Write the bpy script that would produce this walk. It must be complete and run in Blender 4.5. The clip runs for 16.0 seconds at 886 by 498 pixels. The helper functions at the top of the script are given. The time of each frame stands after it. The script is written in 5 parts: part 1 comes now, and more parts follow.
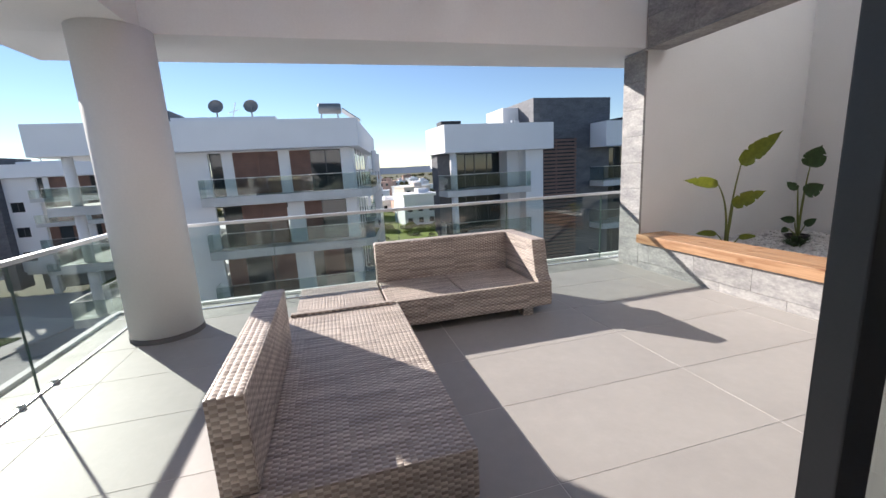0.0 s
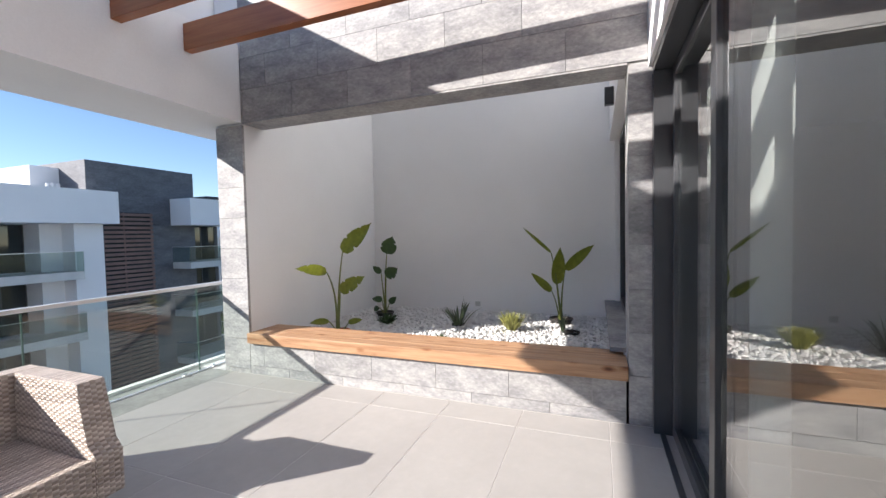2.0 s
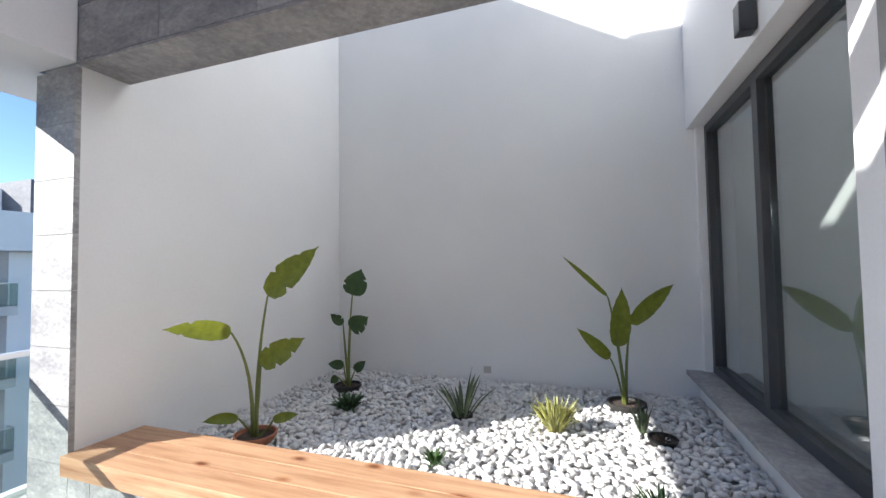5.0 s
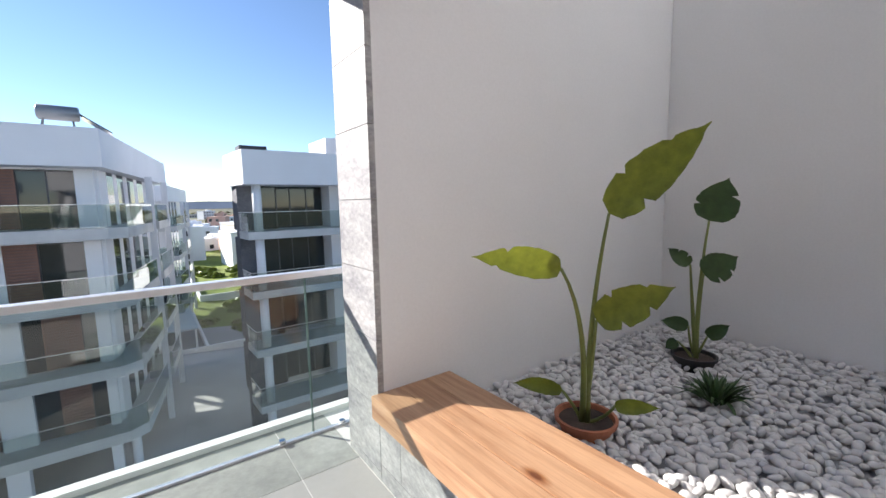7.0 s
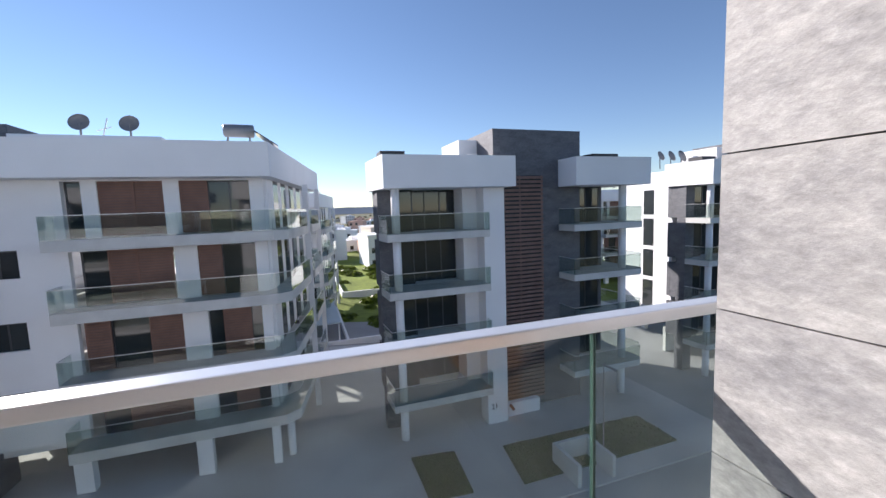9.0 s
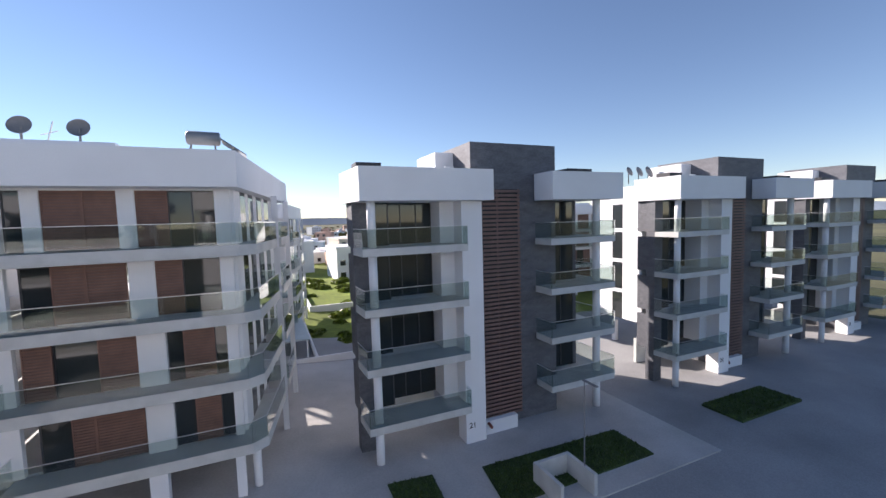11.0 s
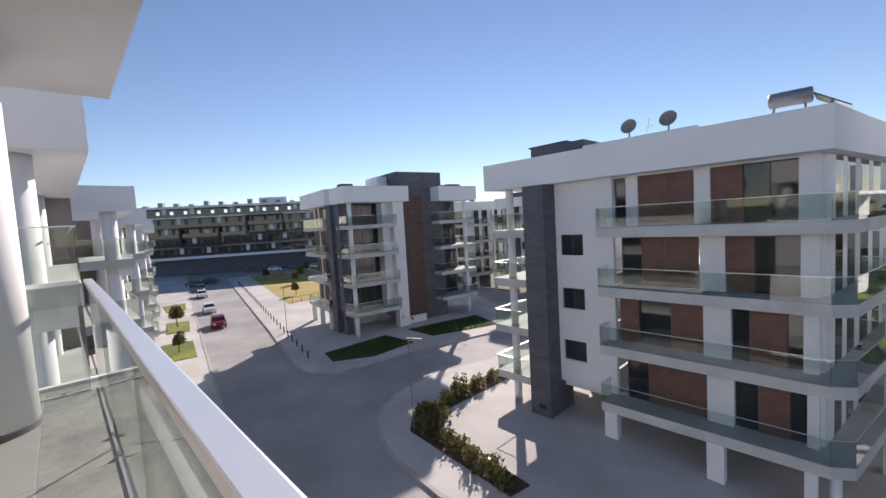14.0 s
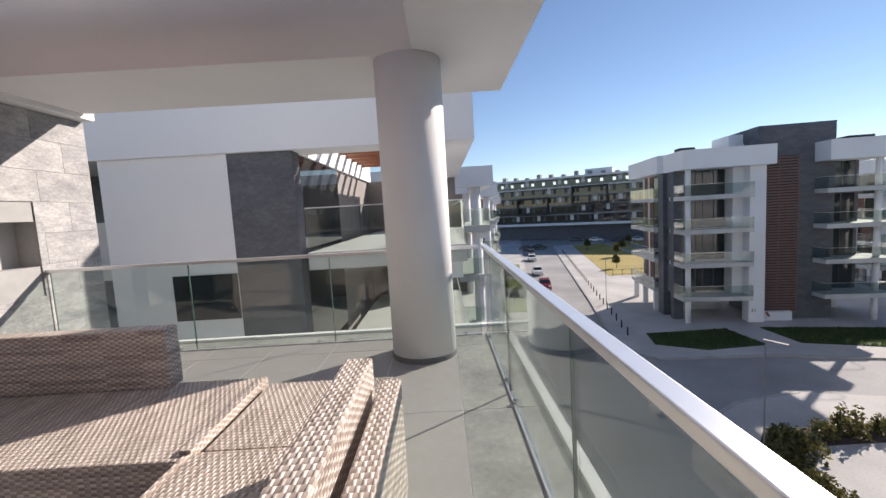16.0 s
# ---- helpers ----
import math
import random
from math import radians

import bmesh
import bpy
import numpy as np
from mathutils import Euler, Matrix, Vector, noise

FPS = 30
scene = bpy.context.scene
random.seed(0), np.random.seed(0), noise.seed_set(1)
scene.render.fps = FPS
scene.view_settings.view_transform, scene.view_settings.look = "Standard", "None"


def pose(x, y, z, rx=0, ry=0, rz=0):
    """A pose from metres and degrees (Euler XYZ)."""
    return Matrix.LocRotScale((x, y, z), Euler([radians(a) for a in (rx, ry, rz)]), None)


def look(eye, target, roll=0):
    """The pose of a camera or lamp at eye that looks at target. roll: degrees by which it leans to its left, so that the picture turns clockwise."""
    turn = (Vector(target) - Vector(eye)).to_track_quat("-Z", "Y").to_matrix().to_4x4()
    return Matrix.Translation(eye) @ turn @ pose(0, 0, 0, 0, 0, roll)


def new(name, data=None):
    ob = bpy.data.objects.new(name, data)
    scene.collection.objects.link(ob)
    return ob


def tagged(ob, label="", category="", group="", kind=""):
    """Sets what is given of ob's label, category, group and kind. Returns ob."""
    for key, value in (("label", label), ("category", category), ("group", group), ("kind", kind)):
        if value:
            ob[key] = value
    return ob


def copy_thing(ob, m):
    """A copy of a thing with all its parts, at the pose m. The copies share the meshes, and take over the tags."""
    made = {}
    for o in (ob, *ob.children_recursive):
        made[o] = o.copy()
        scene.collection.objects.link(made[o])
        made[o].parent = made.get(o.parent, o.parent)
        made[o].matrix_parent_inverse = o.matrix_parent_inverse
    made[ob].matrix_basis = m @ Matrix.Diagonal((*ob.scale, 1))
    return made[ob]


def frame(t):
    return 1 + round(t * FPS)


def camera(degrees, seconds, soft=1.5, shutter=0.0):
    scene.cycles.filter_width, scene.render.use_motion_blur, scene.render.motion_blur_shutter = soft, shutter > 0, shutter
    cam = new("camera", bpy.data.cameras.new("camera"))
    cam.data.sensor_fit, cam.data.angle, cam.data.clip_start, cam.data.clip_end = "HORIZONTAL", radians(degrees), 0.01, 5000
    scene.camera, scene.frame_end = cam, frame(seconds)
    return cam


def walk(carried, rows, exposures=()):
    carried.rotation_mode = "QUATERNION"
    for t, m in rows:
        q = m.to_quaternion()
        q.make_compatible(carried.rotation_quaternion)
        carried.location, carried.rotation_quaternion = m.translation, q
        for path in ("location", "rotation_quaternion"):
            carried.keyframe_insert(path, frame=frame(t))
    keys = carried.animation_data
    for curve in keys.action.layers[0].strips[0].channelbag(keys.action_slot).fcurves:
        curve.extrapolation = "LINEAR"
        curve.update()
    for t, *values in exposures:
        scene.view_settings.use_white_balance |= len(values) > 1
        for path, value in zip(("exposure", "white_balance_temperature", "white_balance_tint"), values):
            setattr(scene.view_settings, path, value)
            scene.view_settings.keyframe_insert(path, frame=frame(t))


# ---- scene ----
cam = camera(95.2, 16.0)
PATH = [
    (0, (1.422, 0.158, 1.603), (1.932, 2.053, 1.214), -3.1),
    (0.5, (1.574, 0.46, 1.61), (2.518, 2.186, 1.249), -2.1),
    (1, (1.752, 0.676, 1.616), (3.153, 2.071, 1.315), -1.5),
    (1.5, (1.905, 0.956, 1.629), (3.663, 1.888, 1.429), -2.1),
    (2, (1.999, 1.088, 1.67), (3.867, 1.8, 1.594), -1.2),
    (2.5, (2.308, 1.186, 1.686), (4.197, 1.824, 1.851), 0.6),
    (3, (2.619, 1.306, 1.737), (4.477, 1.892, 2.186), 1.3),
    (3.2, (2.746, 1.365, 1.754), (4.579, 1.942, 2.309), 1.2),
    (5.3, (4.229, 2.051, 1.628), (6.104, 2.745, 1.572), -0.7),
    (5.5, (4.337, 2.138, 1.577), (6.191, 2.874, 1.436), -0.7),
    (6, (4.626, 2.464, 1.521), (6.314, 3.507, 1.278), -0.9),
    (6.5, (4.756, 2.785, 1.503), (6.196, 4.151, 1.262), -1.1),
    (7, (4.824, 3.201, 1.521), (5.993, 4.806, 1.288), -1.1),
    (7.5, (4.858, 3.64, 1.504), (5.756, 5.413, 1.284), -0.7),
    (8, (4.861, 4.05, 1.515), (5.546, 5.918, 1.304), -0.7),
    (8.5, (4.677, 4.39, 1.52), (5.289, 6.282, 1.309), -1.7),
    (9, (4.798, 4.796, 1.437), (5.446, 6.677, 1.237), -2.0),
    (9.5, (4.881, 5.129, 1.454), (5.684, 6.952, 1.279), -1.3),
    (11.8, (4.301, 5.66, 1.605), (5.069, 7.503, 1.476), -2.2),
    (12, (4.265, 5.67, 1.604), (4.831, 7.584, 1.474), -2.5),
    (12.5, (4.246, 5.66, 1.548), (4.248, 7.655, 1.41), -2.4),
    (13, (4.195, 5.6, 1.496), (3.645, 7.518, 1.351), -2.8),
    (13.5, (4.365, 5.593, 1.483), (3.311, 7.287, 1.343), -3.6),
    (14, (4.338, 5.591, 1.458), (2.888, 6.963, 1.323), -3.4),
    (14.5, (4.231, 5.553, 1.497), (2.514, 6.568, 1.344), -2.9),
    (15, (4.096, 5.45, 1.582), (2.225, 6.131, 1.392), -2.4),
    (15.5, (4.011, 5.355, 1.58), (2.054, 5.716, 1.377), -2.2),
    (16, (3.872, 5.277, 1.525), (1.881, 5.278, 1.34), -3.3),
]
walk(cam, [(t, look(eye, target, roll)) for t, eye, target, roll in PATH],
     [(0, 1.1, 6550, 14), (1, 1.3, 6500, 14), (3, 1.45, 6250, 12), (5.3, 1.7, 6100, 10), (6, 1.5, 6200, 12), (7, 1.47, 6350, 14), (8, 1.22, 6400, 15), (9.5, 1.06, 6450, 18), (12, 1.2, 6850, 20), (13, 1.02, 6900, 20), (14.5, 0.85, 6900, 19), (16, 0.88, 6850, 17)])

# ---- world, sun, exposure ----
SUN_AZ, SUN_EL = 36.8, 25.1          # degrees to the left of +Y, degrees above the horizon
world = bpy.data.worlds.new("world")
scene.world = world
world.use_nodes = True
wn = world.node_tree.nodes
sky = wn.new("ShaderNodeTexSky")
sky.sky_type = "NISHITA"
sky.sun_disc = False
sky.sun_elevation = radians(SUN_EL)
sky.sun_rotation = radians(-SUN_AZ)
sky.altitude, sky.air_density, sky.dust_density, sky.ozone_density = 50, 0.9, 0.0, 3.0
wn["Background"].inputs["Strength"].default_value = 0.072
world.node_tree.links.new(sky.outputs["Color"], wn["Background"].inputs["Color"])
sun_data = bpy.data.lights.new("sun", "SUN")
sun_data.energy, sun_data.angle, sun_data.color = 4.2, radians(0.55), (1.0, 0.94, 0.85)
sun = new("sun", sun_data)
TO_SUN = Vector((-math.sin(radians(SUN_AZ)) * math.cos(radians(SUN_EL)), math.cos(radians(SUN_AZ)) * math.cos(radians(SUN_EL)), math.sin(radians(SUN_EL))))
sun.matrix_world = look(TO_SUN * 60, (0, 0, 0))
sun.name = "sun"


# ---- materials ----
def node_mat(name):
    m = bpy.data.materials.new(name)
    m.use_nodes = True
    nt = m.node_tree
    return m, nt, nt.nodes["Principled BSDF"], nt.nodes.new("ShaderNodeTexCoord")


def ramp_of(nt, source, stops):
    r = nt.nodes.new("ShaderNodeValToRGB")
    while len(r.color_ramp.elements) < len(stops):
        r.color_ramp.elements.new(0.5)
    for e, (p, c) in zip(r.color_ramp.elements, stops):
        e.position, e.color = p, (*c, 1)
    nt.links.new(source, r.inputs[0])
    return r.outputs[0]


def noise_of(nt, vec, scale, detail=4, rough=0.6, stretch=(1, 1, 1), turn=(0, 0, 0)):
    mp = nt.nodes.new("ShaderNodeMapping")
    mp.inputs["Scale"].default_value = stretch
    mp.inputs["Rotation"].default_value = turn
    nt.links.new(vec, mp.inputs[0])
    n = nt.nodes.new("ShaderNodeTexNoise")
    n.inputs["Scale"].default_value, n.inputs["Detail"].default_value, n.inputs["Roughness"].default_value = scale, detail, rough
    nt.links.new(mp.outputs[0], n.inputs["Vector"])
    return n.outputs["Fac"]


def mixed(nt, a, b, fac, mode="MIX"):
    x = nt.nodes.new("ShaderNodeMix")
    x.data_type, x.blend_type = "RGBA", mode
    if isinstance(fac, float):
        x.inputs[0].default_value = fac
    else:
        nt.links.new(fac, x.inputs[0])
    nt.links.new(a, x.inputs[6])
    nt.links.new(b, x.inputs[7])
    return x.outputs[2]


def bump_of(nt, bsdf, height, strength=0.3, distance=0.01):
    b = nt.nodes.new("ShaderNodeBump")
    b.inputs["Strength"].default_value, b.inputs["Distance"].default_value = strength, distance
    nt.links.new(height, b.inputs["Height"])
    nt.links.new(b.outputs[0], bsdf.inputs["Normal"])


def shade(c, k):
    return tuple(min(1, v * k) for v in c)


def surface(name, color, rough=0.7, vary=0.12, big=0.6, small=30, bump=0.15, metal=0.0, rand=0.0, stretch=(1, 1, 1), spec=0.5, dist=0.004):
    """A plain surface with broad stains, fine grain and, for pieces, a tone of their own."""
    m, nt, bsdf, tc = node_mat(name)
    vec = tc.outputs["Object"]
    n1 = noise_of(nt, vec, big, 3, 0.55, stretch)
    n2 = noise_of(nt, vec, small, 5, 0.65, stretch)
    col = ramp_of(nt, n1, [(0.3, shade(color, 1 - vary)), (0.7, shade(color, 1 + vary))])
    fine = ramp_of(nt, n2, [(0.3, (1 - vary,) * 3), (0.7, (1.0,) * 3)])
    col = mixed(nt, col, fine, 1.0, "MULTIPLY")
    if rand:
        oi = nt.nodes.new("ShaderNodeObjectInfo")
        col = mixed(nt, col, ramp_of(nt, oi.outputs["Random"], [(0, (1 - rand,) * 3), (1, (1.0,) * 3)]), 1.0, "MULTIPLY")
    nt.links.new(col, bsdf.inputs["Base Color"])
    bsdf.inputs["Roughness"].default_value, bsdf.inputs["Metallic"].default_value = rough, metal
    bsdf.inputs["Specular IOR Level"].default_value = spec
    if bump:
        bump_of(nt, bsdf, n2, bump, dist)
    return m


def stone(name, dark, light, scale=3.0, rand=0.18, rough=0.62, turn=0.7, veins=0.35):
    """Slate-like porcelain: slanting smoky streaks, pale veins, cleft relief."""
    m, nt, bsdf, tc = node_mat(name)
    oi = nt.nodes.new("ShaderNodeObjectInfo")
    shift = nt.nodes.new("ShaderNodeVectorMath")
    shift.operation = "MULTIPLY_ADD"
    nt.links.new(oi.outputs["Random"], shift.inputs[0])
    shift.inputs[1].default_value = (37, 53, 71)
    nt.links.new(tc.outputs["Object"], shift.inputs[2])
    vec = shift.outputs[0]
    n1 = noise_of(nt, vec, scale, 6, 0.68, (1, 1, 2.6), (turn, turn, 0.4))
    n2 = noise_of(nt, vec, scale * 9, 5, 0.7, (1, 1, 1.7), (turn, 0.3, 0.4))
    col = ramp_of(nt, n1, [(0.28, dark), (0.72, light)])
    v = ramp_of(nt, n2, [(0.30, (1 - veins * 0.8,) * 3), (0.55, (1.0,) * 3), (0.76, (1.0 + veins,) * 3)])
    col = mixed(nt, col, v, 1.0, "MULTIPLY")
    col = mixed(nt, col, ramp_of(nt, oi.outputs["Random"], [(0, (1 - rand,) * 3), (1, (1.0,) * 3)]), 1.0, "MULTIPLY")
    nt.links.new(col, bsdf.inputs["Base Color"])
    bsdf.inputs["Roughness"].default_value = rough
    bump_of(nt, bsdf, n2, 0.35, 0.005)
    return m


def timber(name, dark, light, axis, rand=0.15, rough=0.5, knots=True):
    """Boards with grain along the axis and a few knots."""
    m, nt, bsdf, tc = node_mat(name)
    oi = nt.nodes.new("ShaderNodeObjectInfo")
    shift = nt.nodes.new("ShaderNodeVectorMath")
    shift.operation = "MULTIPLY_ADD"
    nt.links.new(oi.outputs["Random"], shift.inputs[0])
    shift.inputs[1].default_value = (11, 17, 29)
    nt.links.new(tc.outputs["Object"], shift.inputs[2])
    st = [14, 14, 14]
    st["xyz".index(axis)] = 0.7
    grain = noise_of(nt, shift.outputs[0], 1.6, 5, 0.6, tuple(st))
    st2 = [60, 60, 60]
    st2["xyz".index(axis)] = 3
    fibre = noise_of(nt, shift.outputs[0], 2.0, 3, 0.7, tuple(st2))
    col = ramp_of(nt, grain, [(0.3, dark), (0.55, light), (0.75, shade(light, 1.12))])
    col = mixed(nt, col, ramp_of(nt, fibre, [(0.3, (0.85,) * 3), (0.7, (1.05,) * 3)]), 1.0, "MULTIPLY")
    if knots:
        sk = [5.5, 5.5, 5.5]
        sk["xyz".index(axis)] = 2.6
        mp = nt.nodes.new("ShaderNodeMapping")
        mp.inputs["Scale"].default_value = sk
        nt.links.new(shift.outputs[0], mp.inputs[0])
        vo = nt.nodes.new("ShaderNodeTexVoronoi")
        vo.inputs["Scale"].default_value = 1.0
        nt.links.new(mp.outputs[0], vo.inputs["Vector"])
        col = mixed(nt, col, ramp_of(nt, vo.outputs["Distance"], [(0.055, (0.28, 0.15, 0.09)), (0.105, (0.66, 0.50, 0.38)), (0.2, (1, 1, 1))]), 1.0, "MULTIPLY")
    col = mixed(nt, col, ramp_of(nt, oi.outputs["Random"], [(0, (1 - rand,) * 3), (1, (1.0,) * 3)]), 1.0, "MULTIPLY")
    nt.links.new(col, bsdf.inputs["Base Color"])
    bsdf.inputs["Roughness"].default_value = rough
    bump_of(nt, bsdf, fibre, 0.2, 0.002)
    return m


def glass(name, tint, rough=0.0, gloss=0.9, base=0.05):
    """Thin sheet glass: tinted see-through, mirror-like at grazing angles."""
    m, nt, bsdf, tc = node_mat(name)
    nt.nodes.remove(bsdf)
    tr = nt.nodes.new("ShaderNodeBsdfTransparent")
    tr.inputs[0].default_value = (*tint, 1)
    gl = nt.nodes.new("ShaderNodeBsdfGlossy")
    gl.inputs["Roughness"].default_value = rough
    gl.inputs["Color"].default_value = (gloss, gloss, gloss, 1)
    lw = nt.nodes.new("ShaderNodeLayerWeight")
    lw.inputs["Blend"].default_value = 0.5
    pw = nt.nodes.new("ShaderNodeMath")
    pw.operation = "POWER"
    pw.inputs[1].default_value = 4.0
    nt.links.new(lw.outputs["Facing"], pw.inputs[0])
    fr = nt.nodes.new("ShaderNodeMath")
    fr.operation = "MULTIPLY_ADD"
    fr.inputs[1].default_value, fr.inputs[2].default_value = 0.9 - base, base
    nt.links.new(pw.outputs[0], fr.inputs[0])
    mx = nt.nodes.new("ShaderNodeMixShader")
    nt.links.new(fr.outputs[0], mx.inputs[0])
    nt.links.new(tr.outputs[0], mx.inputs[1])
    nt.links.new(gl.outputs[0], mx.inputs[2])
    nt.links.new(mx.outputs[0], nt.nodes["Material Output"].inputs[0])
    return m


def wicker(name, a, b):
    """Woven flat synthetic strands: weft over and under the warp, each short run with its own tone."""
    m, nt, bsdf, tc = node_mat(name)
    geo = nt.nodes.new("ShaderNodeNewGeometry")
    sep = nt.nodes.new("ShaderNodeSeparateXYZ")
    nt.links.new(geo.outputs["Normal"], sep.inputs[0])
    sp = nt.nodes.new("ShaderNodeSeparateXYZ")
    nt.links.new(tc.outputs["Object"], sp.inputs[0])

    def calc(op, p, q=None):
        n = nt.nodes.new("ShaderNodeMath")
        n.operation = op
        for i, v in enumerate((p, q)):
            if v is None:
                continue
            if isinstance(v, (int, float)):
                n.inputs[i].default_value = v
            else:
                nt.links.new(v, n.inputs[i])
        return n.outputs[0]

    def pick(fac, p, q):
        return calc("ADD", calc("MULTIPLY", p, calc("SUBTRACT", 1.0, fac)), calc("MULTIPLY", q, fac))

    isx = calc("GREATER_THAN", calc("ABSOLUTE", sep.outputs[0]), 0.6)
    isz = calc("GREATER_THAN", calc("ABSOLUTE", sep.outputs[2]), 0.6)
    u = calc("DIVIDE", pick(isx, sp.outputs[0], sp.outputs[1]), 0.031)
    v = calc("DIVIDE", pick(isz, sp.outputs[2], sp.outputs[1]), 0.0165)
    fu, fv = calc("FLOOR", u), calc("FLOOR", v)
    odd = calc("ABSOLUTE", calc("MODULO", calc("ADD", fu, fv), 2.0))
    su, sv = calc("ABSOLUTE", calc("SINE", calc("MULTIPLY", u, math.pi))), calc("ABSOLUTE", calc("SINE", calc("MULTIPLY", v, math.pi)))
    weft = calc("MULTIPLY", calc("POWER", sv, 0.5), calc("ADD", 0.55, calc("MULTIPLY", su, 0.45)))
    warp = calc("MULTIPLY", calc("POWER", su, 0.6), 0.38)
    hgt = pick(odd, weft, warp)
    cb = nt.nodes.new("ShaderNodeCombineXYZ")
    nt.links.new(fv, cb.inputs[0])
    nt.links.new(calc("FLOOR", calc("DIVIDE", u, 9.0)), cb.inputs[1])
    wn2 = nt.nodes.new("ShaderNodeTexWhiteNoise")
    nt.links.new(cb.outputs[0], wn2.inputs["Vector"])
    col = ramp_of(nt, wn2.outputs["Value"], [(0.0, b), (0.6, a), (1.0, shade(a, 1.12))])
    # sunken warp cells get a darker colour, standing for shade in the weave
    dark = ramp_of(nt, odd, [(0.0, (1.0, 1.0, 1.0)), (1.0, (0.62, 0.58, 0.55))])
    col = mixed(nt, col, dark, 1.0, "MULTIPLY")
    broad = noise_of(nt, tc.outputs["Object"], 3, 3, 0.6)
    col = mixed(nt, col, ramp_of(nt, broad, [(0.3, (0.85, 0.84, 0.83)), (0.7, (1.05, 1.05, 1.05))]), 1.0, "MULTIPLY")
    nt.links.new(col, bsdf.inputs["Base Color"])
    bsdf.inputs["Roughness"].default_value = 0.42
    bump_of(nt, bsdf, hgt, 1.0, 0.007)
    return m


WHITE = surface("white_render", (0.87, 0.87, 0.87), 0.85, 0.045, 0.5, 60, 0.12)
WHITE_B = surface("white_facade_paint", (0.80, 0.81, 0.83), 0.85, 0.04, 0.25, 20, 0.1)
GREY_CLAD = stone("dark_slate_cladding", (0.075, 0.08, 0.095), (0.15, 0.155, 0.175), 0.9, 0.1)
GREY_TILE = stone("grey_slate_tile", (0.22, 0.22, 0.235), (0.52, 0.51, 0.50), 2.6, 0.2)
JOINT = surface("grey_mortar", (0.36, 0.36, 0.355), 0.9, 0.1, 4, 80, 0.2)
FLOOR = stone("beige_grey_porcelain", (0.385, 0.365, 0.35), (0.44, 0.42, 0.40), 1.1, 0.03, 0.58, 0.0, 0.05)
FLOOR_EDGE = stone("mottled_edge_tile", (0.24, 0.24, 0.225), (0.44, 0.44, 0.41), 2.2, 0.1, 0.64, 0.0, 0.16)
GROUT = surface("pale_grout", (0.76, 0.74, 0.71), 0.9, 0.06, 4, 90, 0.2)
BENCH = timber("knotty_pine", (0.31, 0.145, 0.068), (0.51, 0.305, 0.175), "y", 0.12, 0.42)
PERGOLA = timber("red_brown_timber", (0.24, 0.075, 0.025), (0.34, 0.12, 0.045), "y", 0.06, 0.32, False)
FRAME = surface("anthracite_aluminium", (0.075, 0.078, 0.086), 0.38, 0.08, 3, 150, 0.03, 0.35)
STEEL = surface("brushed_aluminium_rail", (0.78, 0.78, 0.79), 0.3, 0.03, 5, 120, 0.04, 0.6)
CHROME = surface("polished_steel", (0.7, 0.7, 0.7), 0.2, 0.03, 5, 120, 0.0, 1.0)
GLASS = glass("green_tinted_rail_glass", (0.835, 0.88, 0.862))
GLASS_WIN = glass("window_glass", (0.86, 0.90, 0.89), 0.0, 0.9, 0.22)
GLASS_DARK = surface("dark_window_glass", (0.035, 0.042, 0.045), 0.04, 0.1, 0.3, 3, 0.0, 0.0, 0.3, (1, 1, 1), 0.7)
WICKER = wicker("woven_taupe_wicker", (0.74, 0.66, 0.60), (0.46, 0.39, 0.35))
PEBBLE = surface("white_marble_pebble", (0.66, 0.65, 0.64), 0.55, 0.09, 9, 60, 0.1)
SOIL = surface("dark_soil", (0.07, 0.05, 0.04), 0.95, 0.3, 8, 60, 0.6)
TERRACOTTA = surface("terracotta", (0.42, 0.16, 0.085), 0.75, 0.12, 6, 60, 0.1)
BLACKPOT = surface("black_plastic", (0.03, 0.028, 0.026), 0.5, 0.1, 6, 60, 0.05)
LOUVRE = surface("brown_louvre", (0.235, 0.125, 0.095), 0.6, 0.12, 2, 40, 0.05)
LOUVRE_D = surface("dark_red_louvre", (0.19, 0.115, 0.10), 0.6, 0.12, 2, 40, 0.05)
CONCRETE = surface("balcony_concrete", (0.58, 0.59, 0.575), 0.85, 0.12, 0.8, 25, 0.2)
ASPHALT = surface("asphalt", (0.34, 0.34, 0.345), 0.9, 0.24, 0.12, 12, 0.3)
PAVING = surface("grey_paving", (0.50, 0.49, 0.48), 0.9, 0.18, 0.2, 9, 0.3)
KERB = surface("concrete_kerb", (0.40, 0.39, 0.38), 0.85, 0.12, 1, 20, 0.2)
GROUND = surface("scrub_ground", (0.13, 0.13, 0.06), 0.95, 0.45, 0.02, 0.7, 0.2)
LAWN = surface("lawn_green", (0.045, 0.08, 0.02), 0.95, 0.35, 0.6, 5, 0.0)
MEADOW = surface("spring_meadow", (0.20, 0.26, 0.03), 0.95, 0.45, 0.07, 1.6, 0.5)
DRY = surface("dry_park_grass", (0.36, 0.28, 0.07), 0.95, 0.25, 0.06, 2.5, 0.3)
DARKMETAL = surface("dark_metal", (0.04, 0.04, 0.045), 0.5, 0.1, 3, 60, 0.05, 0.5)
GLASS_EDGE = surface("green_glass_edge", (0.10, 0.16, 0.14), 0.2, 0.05, 4, 60, 0.0)
DISH = surface("weathered_grey_dish", (0.22, 0.22, 0.23), 0.6, 0.1, 3, 60, 0.05)
TWIN_WALL = surface("taupe_terrace_wall", (0.24, 0.22, 0.21), 0.85, 0.06, 0.6, 40, 0.1)
